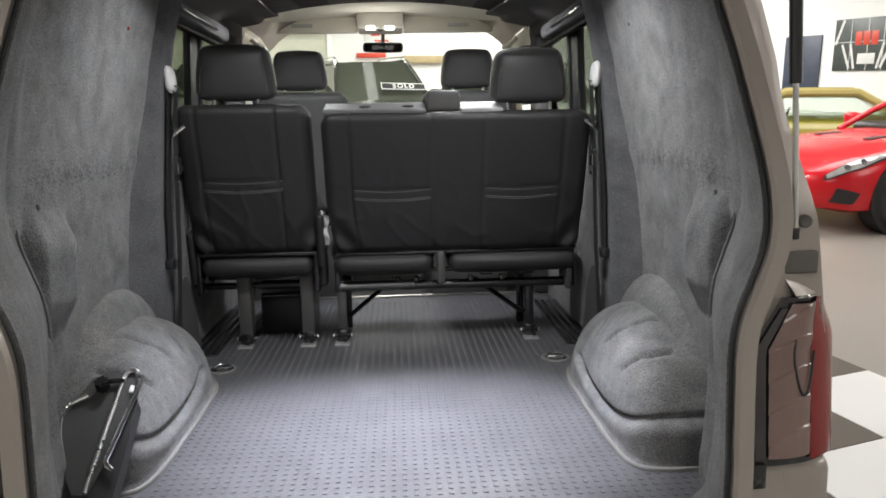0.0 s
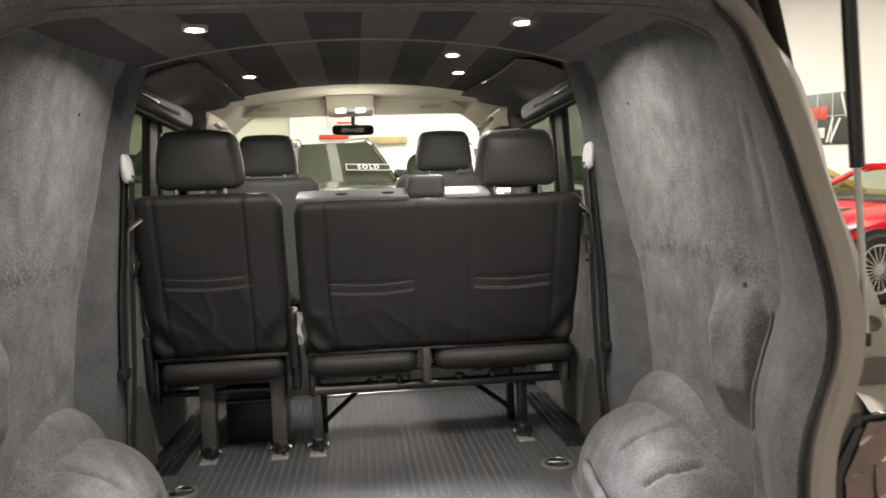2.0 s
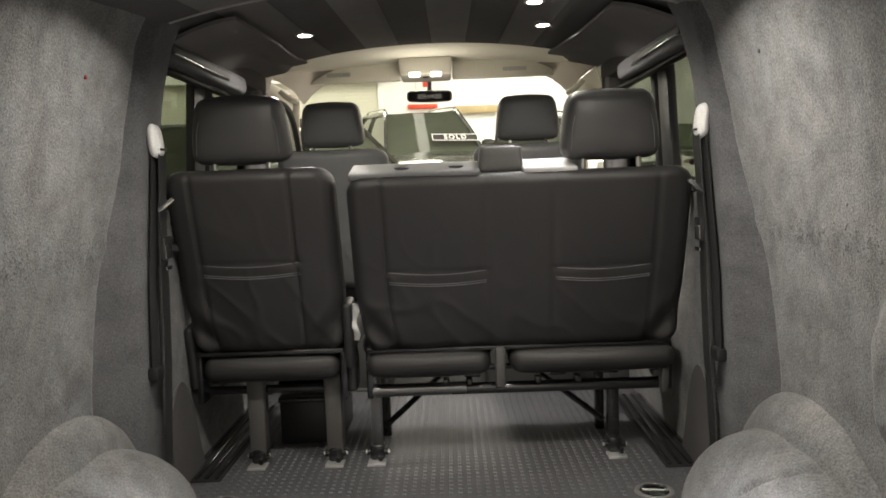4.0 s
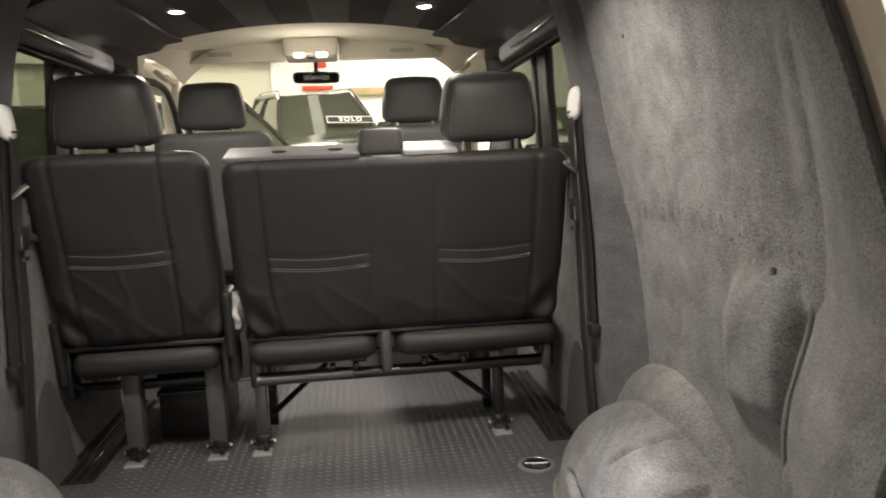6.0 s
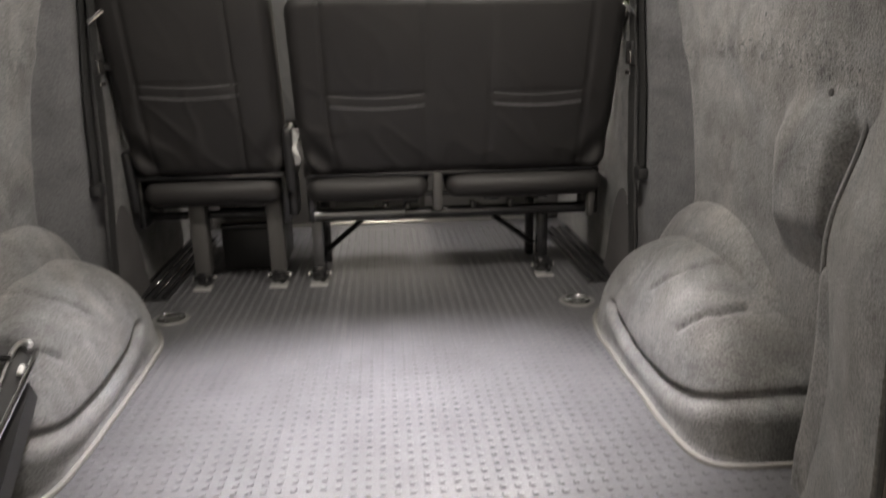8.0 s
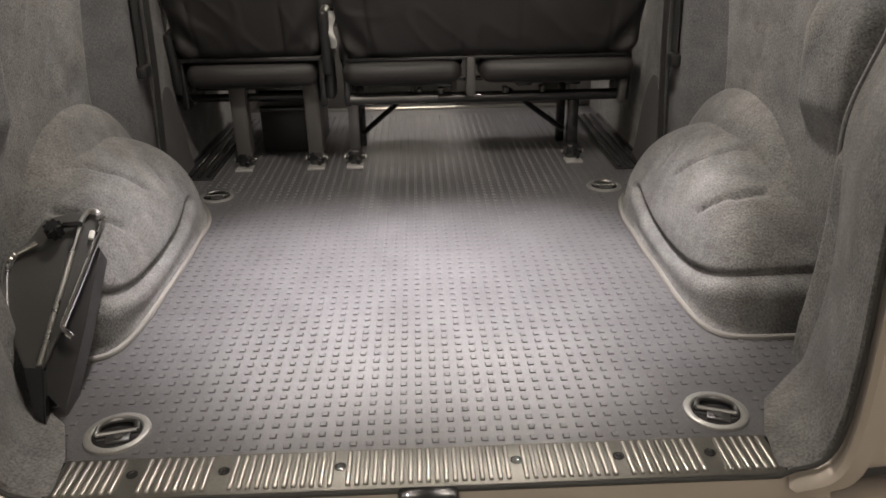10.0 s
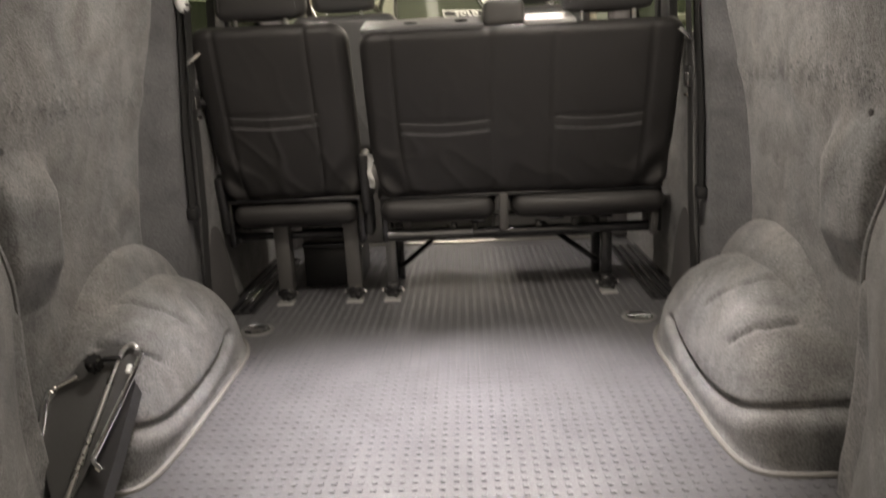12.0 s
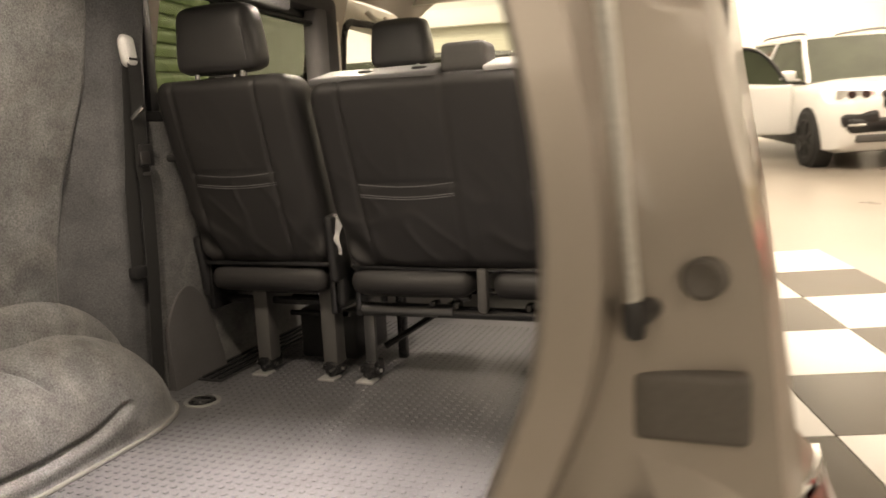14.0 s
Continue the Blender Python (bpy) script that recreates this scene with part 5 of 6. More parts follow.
    # the tail lamps
    for s in (-1, 1):
        tail_lamp(b, s)
    # clips at the bumper's ends
    for s in (-1, 1):
        bm = bmesh.new()
        box(bm, (s * 0.668, 1.478, 0.735), (0.034, 0.016, 0.050), 0.006)
        part("bumper_clip", bm, GLOSS_BLACK, b, "black square clip")
        bm = bmesh.new()
        pillow(bm, (s * 0.772, 1.590, 0.690), (0.125, 0.17, 0.125), 0.03)
        part("bumper_corner", bm, PAINT, b, "bronze metallic bumper corner")
    # wheels
    for s in (-1, 1):
        for y in (2.385, 5.0):
            wheel(b, (s * 0.80, y, 0.30 + (y - 2.5) * math.tan(radians(4.22))), s, 0.335, 0.22)
    # gas struts and the raised tailgate
    for s in (-1, 1):
        foot = Vector((s * 0.731, 1.506, 1.178))
        head = Vector((s * 0.662, 1.470, 2.06))
        way = (head - foot)
        bm = bmesh.new()
        cyl(bm, foot, foot + way * 0.33, 0.0050, seg=12)
        rod = part("strut_rod", bm, STEEL, b, "bright strut rod")
        bm = bmesh.new()
        cyl(bm, foot + way * 0.295, head, 0.0110, seg=16)
        part("strut_cylinder", bm, GLOSS_BLACK, b, "black gas strut cylinder")
        bm = bmesh.new()
        box(bm, foot, (0.013, 0.013, 0.024), 0.005)
        cyl(bm, foot, foot + Vector((s * 0.012, 0.06, 0)), 0.007, seg=12)
        part("strut_socket", bm, PLASTIC, b, "black strut ball socket")
    bm = bmesh.new()
    sheet(bm, lambda u, v: ((2 * u - 1) * (0.72 + 0.06 * v), 1.60 - 1.15 * v, 2.10 + 0.22 * v - 0.06 * (2 * u - 1) ** 2 + 0.04 * math.sin(math.pi * v)), 20, 20)
    thicken(bm, 0.05)
    part("tailgate", bm, PAINT, b, "raised bronze metallic tailgate")
    return b


def tail_lamp(b, s):
    z0, z1 = 0.748, 1.058

    def face(a, z, out=0.0):
        """The lamp's curved face: a runs from the inner edge round the corner; the upper inner corner is cut away."""
        k = (z - z0) / (z1 - z0)
        xin = 0.661 + 0.064 * max(0, k - 0.70) / 0.30
        x = xin + (0.866 - 0.030 * ease(0.70, 1.0, k) - xin) * math.sin(a * math.pi / 2) ** 0.9
        y = 1.485 + 0.125 * (1 - math.cos(a * math.pi / 2)) ** 1.1 + 0.03 * k
        return (s * (x + out * math.sin(a * math.pi / 2)), y - out * math.cos(a * math.pi / 2), z)
    bm = bmesh.new()
    sheet(bm, lambda u, v: face(u, z0 + (z1 - z0) * v), 20, 14)
    thicken(bm, 0.03)
    lamp = part("tail_lamp", bm, GLOSS_BLACK, b, "tall red and smoked tail lamp")
    bm = bmesh.new()

    def lens(u, v):
        """The clear field, cut by arcs that sag towards its middle."""
        lo, hi = 0.074, 0.352
        z = z0 + 0.016 + (z1 - z0 - 0.026) * v
        step = (v * 5.0 + 0.55 * (1 - u) ** 2) % 1.0
        return face(lo + (hi - lo) * u, z, 0.005 + 0.004 * math.sin(math.pi * u) + 0.0020 * step ** 2)
    sheet(bm, lens, 24, 110)
    part("reflector", bm, LENS_CLEAR, lamp, "smoked pink reflector with ridges", smooth=25)
    bm = bmesh.new()
    sheet(bm, lambda u, v: face(0.356 + 0.644 * u, z0 + 0.006 + (z1 - z0 - 0.010) * v, 0.0055), 14, 16)
    part("red_lens", bm, LENS_RED, lamp, "deep red lens")
    bm = bmesh.new()
    sheet(bm, lambda u, v: face(0.012 + 0.050 * u, z0 + 0.012 + (z1 - z0 - 0.03) * v, 0.004), 4, 16)
    part("inner_rib", bm, LENS_DARK, lamp, "dark glossy inner strip")
    bm = bmesh.new()
    tube(bm, smooth_path([face(0.20, z1 - 0.075, 0.009), face(0.215, z1 - 0.115, 0.010), face(0.25, z1 - 0.165, 0.0105), face(0.285, z1 - 0.180, 0.0105), face(0.32, z1 - 0.165, 0.0105), face(0.365, z1 - 0.10, 0.010)], 4), 0.0024, 6)
    part("light_guide", bm, SEAL, lamp, "thin dark light guide")
    bm = bmesh.new()
    sheet(bm, lambda u, v: tuple(Vector(face(0.10 + 0.9 * u, z1 + 0.001)) * (1 - v) + Vector((s * (0.722 + 0.085 * u), 1.535 + 0.06 * u, z1 + 0.048)) * v), 10, 4)
    part("lamp_top", bm, PAINT, lamp, "metallic shelf over the lamp")
    bm = bmesh.new()
    tube(bm, [face(0.10 + 0.09 * k, z1 + 0.001, 0.002) for k in range(11)], 0.0022, 6)
    part("lamp_rim", bm, CHROME, lamp, "bright upper rim")
    return lamp


def wheel(parent, c, s, r, w, spokes=10, rim_material=None):
    """A wheel whose outer face looks along s * x."""
    c = Vector(c)
    bm = bmesh.new()
    h = w / 2
    turned(bm, c, (s, 0, 0), ((-h, r * 0.70), (-h, r * 0.92), (-h * 0.75, r), (h * 0.75, r), (h, r * 0.92), (h, r * 0.72), (h * 0.8, r * 0.68)), 40)
    tyre = part("tyre", bm, TYRE, parent, "black tyre")
    bm = bmesh.new()
    turned(bm, c, (s, 0, 0), ((h * 0.5, r * 0.68), (h * 0.97, r * 0.72), (h * 1.0, r * 0.67), (h * 0.75, r * 0.62)), 40)
    for k in range(spokes):
        a = 2 * math.pi * k / spokes
        way = Vector((0, math.cos(a), math.sin(a)))
        box(bm, c + Vector((s * h * 0.85, 0, 0)) + way * r * 0.36, (0.03, r * (0.75 / spokes if spokes > 8 else 0.14), r * 0.66), 0.004, 1, Euler((a - math.pi / 2, 0, 0)).to_matrix().to_4x4())
    turned(bm, c, (s, 0, 0), ((h * 0.4, r * 0.18), (h * 0.96, r * 0.16), (h * 1.0, r * 0.08), (h * 1.0, 0.0)), 20)
    part("rim", bm, rim_material or ALLOY, tyre, "spoked alloy rim")
    bm = bmesh.new()
    turned(bm, c, (s, 0, 0), ((0, r * 0.68), (h * 0.73, r * 0.68), (h * 0.735, 0.0)), 24)
    part("brake_disc", bm, DARK, tyre, "dark brake disc")
    return tyre


TYRE = mat("tyre_rubber", (0.02, 0.02, 0.02), 0.75, vary=0.1, bump=0.2)
ALLOY = mat("silver_alloy", (0.6, 0.6, 0.58), 0.3, metal=0.8, vary=0.05, bump=0.02)
DARK = mat("dark_steel", (0.03, 0.03, 0.03), 0.5, metal=0.5, vary=0.1, bump=0.05)
van_body()


# ---- the showroom ----
ROOM = pose(1.504, 7.115, 0, 0, 0, 16.3)        # the tiles' own axes
TILE = 0.573
WALL_PAINT = mat("white_wall_paint", (0.78, 0.78, 0.76), 0.7, vary=0.04, scale=1.5, fine=120, bump=0.05, fine_vary=0.03)
CEIL_PAINT = mat("grey_ceiling_paint", (0.22, 0.22, 0.215), 0.8, vary=0.03, scale=1.5, fine=120, bump=0.03, fine_vary=0.03)
CONCRETE = mat("polished_beige_concrete", (0.30, 0.27, 0.235), 0.30, vary=0.12, scale=0.9, fine=60, bump=0.03, fine_vary=0.08, spec=0.25)
TILE_WHITE = mat("white_gloss_tile", (0.78, 0.77, 0.75), 0.32, vary=0.04, scale=2, fine=90, bump=0.01, fine_vary=0.02, spec=0.15)
TILE_GREY = mat("taupe_gloss_tile", (0.125, 0.108, 0.088), 0.34, vary=0.10, scale=2, fine=90, bump=0.01, fine_vary=0.04, spec=0.06)
SHUTTER = mat("cream_shutter_slats", (0.55, 0.55, 0.46), 0.5, vary=0.06, fine=120, bump=0.05)
SHUTTER_GREEN = mat("pale_green_shutter_slats", (0.19, 0.26, 0.11), 0.5, vary=0.08, fine=120, bump=0.05)
RED = mat("red_car_paint", (0.60, 0.008, 0.016), 0.24, vary=0.03, fine=900, bump=0.0, fine_vary=0.03, coat=0.35, spec=0.3)
WHITE = mat("white_car_paint", (0.78, 0.78, 0.77), 0.22, vary=0.02, fine=900, bump=0.0, fine_vary=0.02, coat=0.8)
BLACK = mat("black_car_paint", (0.020, 0.022, 0.016), 0.22, vary=0.05, fine=900, bump=0.0, fine_vary=0.03, spec=0.5, coat=0.6)
OCHRE = mat("olive_yellow_car_paint", (0.30, 0.26, 0.045), 0.35, vary=0.04, fine=900, bump=0.0, coat=0.4)
CANVAS = mat("tan_canvas_hood", (0.36, 0.30, 0.10), 0.85, vary=0.08, fine=300, bump=0.2)
CARGLASS = mat("dark_car_glass", (0.060, 0.068, 0.050), 0.05, vary=0.35, scale=2, fine=30, bump=0.0, fine_vary=0.05, spec=0.5)
MIDGLASS = mat("olive_car_glass", (0.055, 0.065, 0.045), 0.05, vary=0.4, scale=2, fine=30, bump=0.0, fine_vary=0.05, spec=0.06)
HEADLAMP = mat("clear_headlamp", (0.62, 0.62, 0.60), 0.08, metal=0.4, vary=0.3, scale=18, bump=0.0, coat=0.8)
POSTER_DARK = mat("dark_print", (0.05, 0.06, 0.055), 0.35, vary=0.5, scale=5, fine=25, bump=0.0, fine_vary=0.5)
POSTER_RED = mat("red_print", (0.6, 0.06, 0.03), 0.4, vary=0.3, scale=8, bump=0.0)
POSTER_PALE = mat("pale_print", (0.7, 0.7, 0.68), 0.4, vary=0.1, scale=9, bump=0.0)
BROWN = mat("brown_board_paint", (0.40, 0.31, 0.17), 0.6, vary=0.3, scale=6, bump=0.0)
BANNER = mat("navy_print", (0.05, 0.06, 0.09), 0.4, vary=0.2, bump=0.0)
SIGN_WHITE = mat("white_sign_print", (0.82, 0.82, 0.80), 0.5, vary=0.03, bump=0.0)
CAR_PANE = pane_glass("clear_car_pane", (0.74, 0.80, 0.72), 1.4)
PANEL = glow("ceiling_panel_glow", (1.0, 0.97, 0.92), 5.0)


bm = bmesh.new()
box(bm, (0, 0, -0.06), (60, 60, 0.10), 0)
ground = tagged(part("ground", bm, CONCRETE, smooth=0), "polished beige concrete showroom floor", "floor", kind="structure")
ground.matrix_world = ROOM

# the chequered tiles, in a band beside the van
tiles = thing("chequered_paving", "white and taupe gloss chequered floor tiles", "tiled floor", kind="structure", van=False)
tiles.matrix_world = ROOM
bm = bmesh.new()
box(bm, (0, 0, -0.004), (TILE - 0.004, TILE - 0.004, 0.012), 0.0015, 1)
tile_a = part("tile", bm, TILE_WHITE, tiles, smooth=0)
tile_b = new("tile", tile_a.data.copy())
tile_b.data.materials[0] = TILE_GREY
tile_b.parent = tiles
for i in range(0, 9):
    for j in range(0, 24):
        white = (i + j) % 2 == 0
        t = new("tile", (tile_a if white else tile_b).data)
        t.parent = tiles
        t.location = (-(i + 0.5) * TILE, -(j + 0.5) * TILE, 0.001)
bpy.data.objects.remove(tile_a)
bpy.data.objects.remove(tile_b)


def room_wall(name, p0, p1, h, label="white painted showroom wall"):
    """A wall from p0 to p1, in the room's axes, 0.2 thick."""
    p0, p1 = Vector((*p0, 0)), Vector((*p1, 0))
    bm = bmesh.new()
    way = (p1 - p0)
    box(bm, (way.length / 2, 0.1, h / 2), (way.length + 0.4, 0.2, h), 0.01)
    w = tagged(part(name, bm, WALL_PAINT, smooth=0), label, "wall", kind="structure")
    w.matrix_world = ROOM @ Matrix.Translation(p0) @ Matrix.Rotation(math.atan2(way.y, way.x), 4, "Z")
    return w


H = 4.6
X0, X1, Y0, Y1 = -9.0, 8.6, -16.0, 11.5
room_wall("wall_front", (X0, Y1), (X1, Y1), H)
room_wall("wall_east", (X1, Y1), (X1, Y0), H)
room_wall("wall_rear", (X1, Y0), (X0, Y0), H)
room_wall("wall_west", (X0, Y0), (X0, Y1), H)
bm = bmesh.new()
box(bm, ((X0 + X1) / 2, (Y0 + Y1) / 2, H + 0.1), (X1 - X0 + 0.6, Y1 - Y0 + 0.6, 0.2), 0)
c = tagged(part("ceiling_showroom", bm, CEIL_PAINT, smooth=0), "grey showroom ceiling", "ceiling", kind="structure")
c.matrix_world = ROOM


def ceiling_panel():
    p = thing("ceiling_panel_lamp", "long white ceiling light panel", "ceiling light", "showroom ceiling lights", van=False)
    bm = bmesh.new()
    box(bm, (0, 0, 0), (0.36, 3.0, 0.06), 0.01)
    part("frame", bm, WHITE_PLASTIC, p)
    bm = bmesh.new()
    box(bm, (0, 0, -0.033), (0.30, 2.9, 0.008), 0.002)
    part("diffuser", bm, PANEL, p, "glowing diffuser")
    return p


first = None
for x in (-6.5, -2.2, 2.2, 6.2):
    for y in (-12.0, -6.0, 0.0, 6.5):
        m = ROOM @ Matrix.Translation((x, y, H - 0.03))
        if first is None:
            first = ceiling_panel()
            first.matrix_world = m
        else:
            copy_thing(first, m)
for x, more in ((-4.5, 0.8), (4.2, 1.35)):
    for y, k in ((-9.0, 1.0), (0.0, 1.1), (7.5, 1.9)):
        area_lamp("ceiling_light", ROOM @ Matrix.Translation((x, y, H - 0.10)), 3.0, 5.0, ROOM_WATTS * k * more, (1.0, 0.96, 0.90))

m = ROOM @ Matrix.Translation((-1.2, 1.9, H - 0.03))
copy_thing(first, m)
copy_thing(first, ROOM @ Matrix.Translation((0.29, 6.36, H - 0.03)))
area_lamp("ceiling_light", m @ Matrix.Translation((0, 0, -0.07)), 0.36, 3.0, 330, (1.0, 0.96, 0.90))
# unseen fill lamps, added to brighten the front wall
for x in (-5.0, -0.5, 4.0):
    area_lamp("wall_fill", ROOM @ pose(x, 9.2, H - 0.12, -25, 0, 0), 3.4, 0.5, WALL_FILL_WATTS, (1.0, 0.97, 0.86))


def roller_shutter(name, m, w, h, pitch, material, label, deep=1.0):
    s = thing(name, label, "roller shutter", van=False, kind="structure")
    slat = bmesh.new()
    loft(slat, [[(x, -0.004, -pitch / 2 + 0.006 * deep), (x, -0.040 * deep, -pitch / 2 + 0.014 * deep), (x, -0.046 * deep, 0), (x, -0.034 * deep, pitch / 4), (x, -0.004, pitch / 2 - 0.006 * deep), (x, 0, pitch / 2 - 0.002), (x, 0, -pitch / 2 + 0.002)] for x in (-w / 2, w / 2)])
    first = None
    for k in range(int(h / pitch)):
        if first is None:
            first = ob = part("slat", slat, material, s)
        else:
            ob = new("slat", first.data)
            ob.parent = s
        ob.location = (0, 0, (k + 0.5) * pitch)
    for x in (-w / 2 - 0.05, w / 2 + 0.05):
        bm = bmesh.new()
        box(bm, (x, -0.03, h / 2), (0.12, 0.08, h), 0.01)
        part("guide_rail", bm, WALL_PAINT, s, "pale guide rail")
    bm = bmesh.new()
    box(bm, (0, -0.10, h + 0.18), (w + 0.3, 0.3, 0.36), 0.02)
    part("roller_box", bm, WALL_PAINT, s, "pale roller box")
    s.matrix_world = m
    return s


roller_shutter("roller_shutter", ROOM @ Matrix.Translation((-2.3, Y1 - 0.02, 0)), 5.0, 2.66, 0.076, SHUTTER, "cream roller shutter closed in the front wall", 0.2)
roller_shutter("roller_shutter", ROOM @ pose(-6.0, 2.2, 0, 0, 0, 90), 5.6, 2.9, 0.16, SHUTTER_GREEN, "pale green roller shutter closed beside the van")


def poster(m, w, h, kind):
    p = thing("wall_poster", "dark poster print with red and white shapes on the wall" if kind == 1 else "small red and white poster on the wall", "poster", "wall posters", van=False)
    bm = bmesh.new()
    box(bm, (0, 0, 0), (w, 0.02, h), 0.003)
    part("print", bm, POSTER_DARK if kind == 1 else POSTER_PALE, p)
    bm = bmesh.new()
    if kind == 1:
        for x in (-0.12, 0.0, 0.12):
            box(bm, (w * x, -0.013, h * 0.12), (w * 0.10, 0.004, h * 0.26), 0.001)
        part("red_shape", bm, POSTER_RED, p, "red shapes")
        bm = bmesh.new()
        box(bm, (0.02, -0.014, -h * 0.27), (w * 0.26, 0.004, h * 0.20), 0.001)
        for x, a in ((-0.30, -24), (0.30, 24), (-0.2, -14), (0.22, 14), (-0.42, 20), (0.42, -16)):
            box(bm, (w * x, -0.0135, -h * 0.22 if abs(x) < 0.4 else h * 0.25), (w * 0.035, 0.004, h * 0.5), 0.001, 1, pose(0, 0, 0, 0, a, 0))
        for x in (-0.24, 0.02, 0.25):
            box(bm, (w * x, -0.0128, 0.0), (0.012, 0.004, h), 0)
        box(bm, (0, -0.0126, 0.05), (w, 0.004, 0.012), 0)
        part("pale_shape", bm, POSTER_PALE, p, "pale shapes and joints")
    else:
        box(bm, (-w * 0.1, -0.013, h * 0.15), (w * 0.30, 0.004, h * 0.34), 0.001)
        box(bm, (w * 0.1, -0.0135, -h * 0.25), (w * 0.5, 0.004, h * 0.10), 0.001)
        part("red_shape", bm, POSTER_RED, p, "red shapes")
    p.matrix_world = m
    return p


poster(ROOM @ pose(X1 - 0.02, 4.2, 2.03, 0, 0, -90), 1.4, 0.93, 1)
poster(ROOM @ pose(1.45, Y1 - 0.02, 2.54), 0.7, 0.53, 2)
bm = bmesh.new()
box(bm, (0, 0, 0), (0.9, 0.03, 1.1), 0.004)
banner = tagged(part("banner", bm, BANNER), "dark navy banner on the wall", "banner")
banner.matrix_world = ROOM @ pose(X1 - 0.02, 5.65, 1.70, 0, 0, -90)


# ---- cars ----
def car(name, label, m, L, W, paint, belt, roof, nose, glass, wheel_r, group="parked cars", front_axle=0.85, rear_axle=0.9, cabin=(1.5, 2.1, 3.4, 4.2), roof_material=None, sport=False, rim=None, narrow=1.0):
    """A parked car: x across, y from the nose (0) to the tail (L). belt: (y, z) of the bonnet and waist line; cabin: foot and head of the windscreen, head and foot of the rear glass."""
    c = thing(name, label, "car", group, van=False)
    half = lambda y: W / 2 * (1 - 0.16 * (1 - ease(0, 0.55, y)) ** 1.5 - 0.10 * ease(L - 0.6, L, y))
    bz = lambda y: bent(y, belt)
    low = lambda y: 0.20 + 0.06 * (1 - ease(0, 0.4, y)) + 0.1 * ease(L - 0.5, L, y)
    bm = bmesh.new()
    rings = []

    def section(y):
        w, t, b0 = half(y), bz(y), low(y)
        h = t - b0
        return [(w * 0.86, b0), (w * 0.97, b0 + 0.06 * h), (w, b0 + 0.28 * h), (w + 0.005, b0 + 0.55 * h), (w * 0.985, b0 + 0.80 * h), (w * 0.93, b0 + 0.93 * h), (w * 0.80, b0 + 0.985 * h), (w * 0.45, b0 + h + 0.02)]

    def skin(s, y, q, out=0.01):
        """A point on the body's side: q counts the section's corners from the sill up."""
        sec = section(y)
        x, z = np.interp(q, range(8), [a for a, _ in sec]), np.interp(q, range(8), [b for _, b in sec])
        return (s * (x + out), y - out, z + out)
    ys = [0.0, 0.02, 0.06, 0.12, 0.22, 0.35, 0.5] + list(np.linspace(0.65, L - 0.5, 26)) + [L - 0.3, L - 0.15, L - 0.05, L]
    for y in ys:
        w, t, b0 = half(y), bz(y), low(y)
        if y < 0.12:
            k = (y / 0.12) ** 0.5
            w *= 0.80 + 0.20 * k
            mid = nose
            t, b0 = mid + (bz(0.12) - mid) * (0.35 + 0.65 * k), mid - (mid - low(0.12)) * (0.55 + 0.45 * k)
        h = t - b0
        ring = [(w * 0.86, b0), (w * 0.97, b0 + 0.06 * h), (w, b0 + 0.28 * h), (w + 0.005, b0 + 0.55 * h), (w * 0.985, b0 + 0.80 * h), (w * 0.93, b0 + 0.93 * h), (w * 0.80, b0 + 0.985 * h), (w * 0.45, b0 + 1.0 * h + 0.02), (0, b0 + 1.0 * h + 0.03)]
        rings.append([(x, y, z) for x, z in ring] + [(-x, y, z) for x, z in reversed(ring[:-1])])
    loft(bm, rings)
    body = part("body", bm, paint, c, smooth=50)
    # the cabin
    y1, y2, y3, y4 = cabin
    hw = W / 2

    def glass_sheet(pts, nm, material, lab):
        bm = bmesh.new()
        (a, b), (d, e) = pts
        sheet(bm, lambda u, v: tuple((Vector(a) * (1 - u) + Vector(b) * u) * (1 - v) + (Vector(d) * (1 - u) + Vector(e) * u) * v + Vector((0, -0.05 * (1 - (2 * u - 1) ** 2) if nm == "windscreen" else 0.04 * (1 - (2 * u - 1) ** 2) * (nm == "rear_glass"), 0))), 10, 6)
        return part(nm, bm, material, c, lab)
    fz, rz = bz(y1), bz(y4)
    tw, bw = hw * 0.66 * narrow, hw * 0.86 * narrow
    glass_sheet((((-bw, y1, fz), (bw, y1, fz)), ((-tw, y2, roof - 0.03), (tw, y2, roof - 0.03))), "windscreen", glass, "raked windscreen")
    glass_sheet((((-bw, y4, rz), (bw, y4, rz)), ((-tw, y3, roof - 0.03), (tw, y3, roof - 0.03))), "rear_glass", glass, "")
    for s in (-1, 1):
        bm = bmesh.new()
        a, b, d, e = (s * (bw + 0.01), y1 + 0.10, fz + 0.0), (s * (bw + 0.02), y4 - 0.08, rz + 0.0), (s * tw, y2, roof - 0.035), (s * tw, y3, roof - 0.035)
        sheet(bm, lambda u, v: tuple((Vector(a) * (1 - u) + Vector(b) * u) * (1 - v) + (Vector(d) * (1 - u) + Vector(e) * u) * v + Vector((s * 0.03 * math.sin(math.pi * v), 0, 0))), 8, 5)
        part("side_glass", bm, glass, c, "side windows")
        bm = bmesh.new()
        tube(bm, [(s * bw, y1 - 0.02, fz - 0.02), (s * (tw + bw) / 2 + s * 0.012, (y1 + y2) / 2, (fz + roof) / 2), (s * (tw + 0.01), y2, roof - 0.02), (s * (tw + 0.012), y3, roof - 0.02), (s * (tw + bw) / 2 + s * 0.015, (y3 + y4) / 2, (rz + roof) / 2), (s * bw, y4 + 0.02, rz)], 0.062 if roof_material else 0.036, 8)
        for q in ((0.5,) if not sport else ()):
            yy = y2 + (y3 - y2) * q
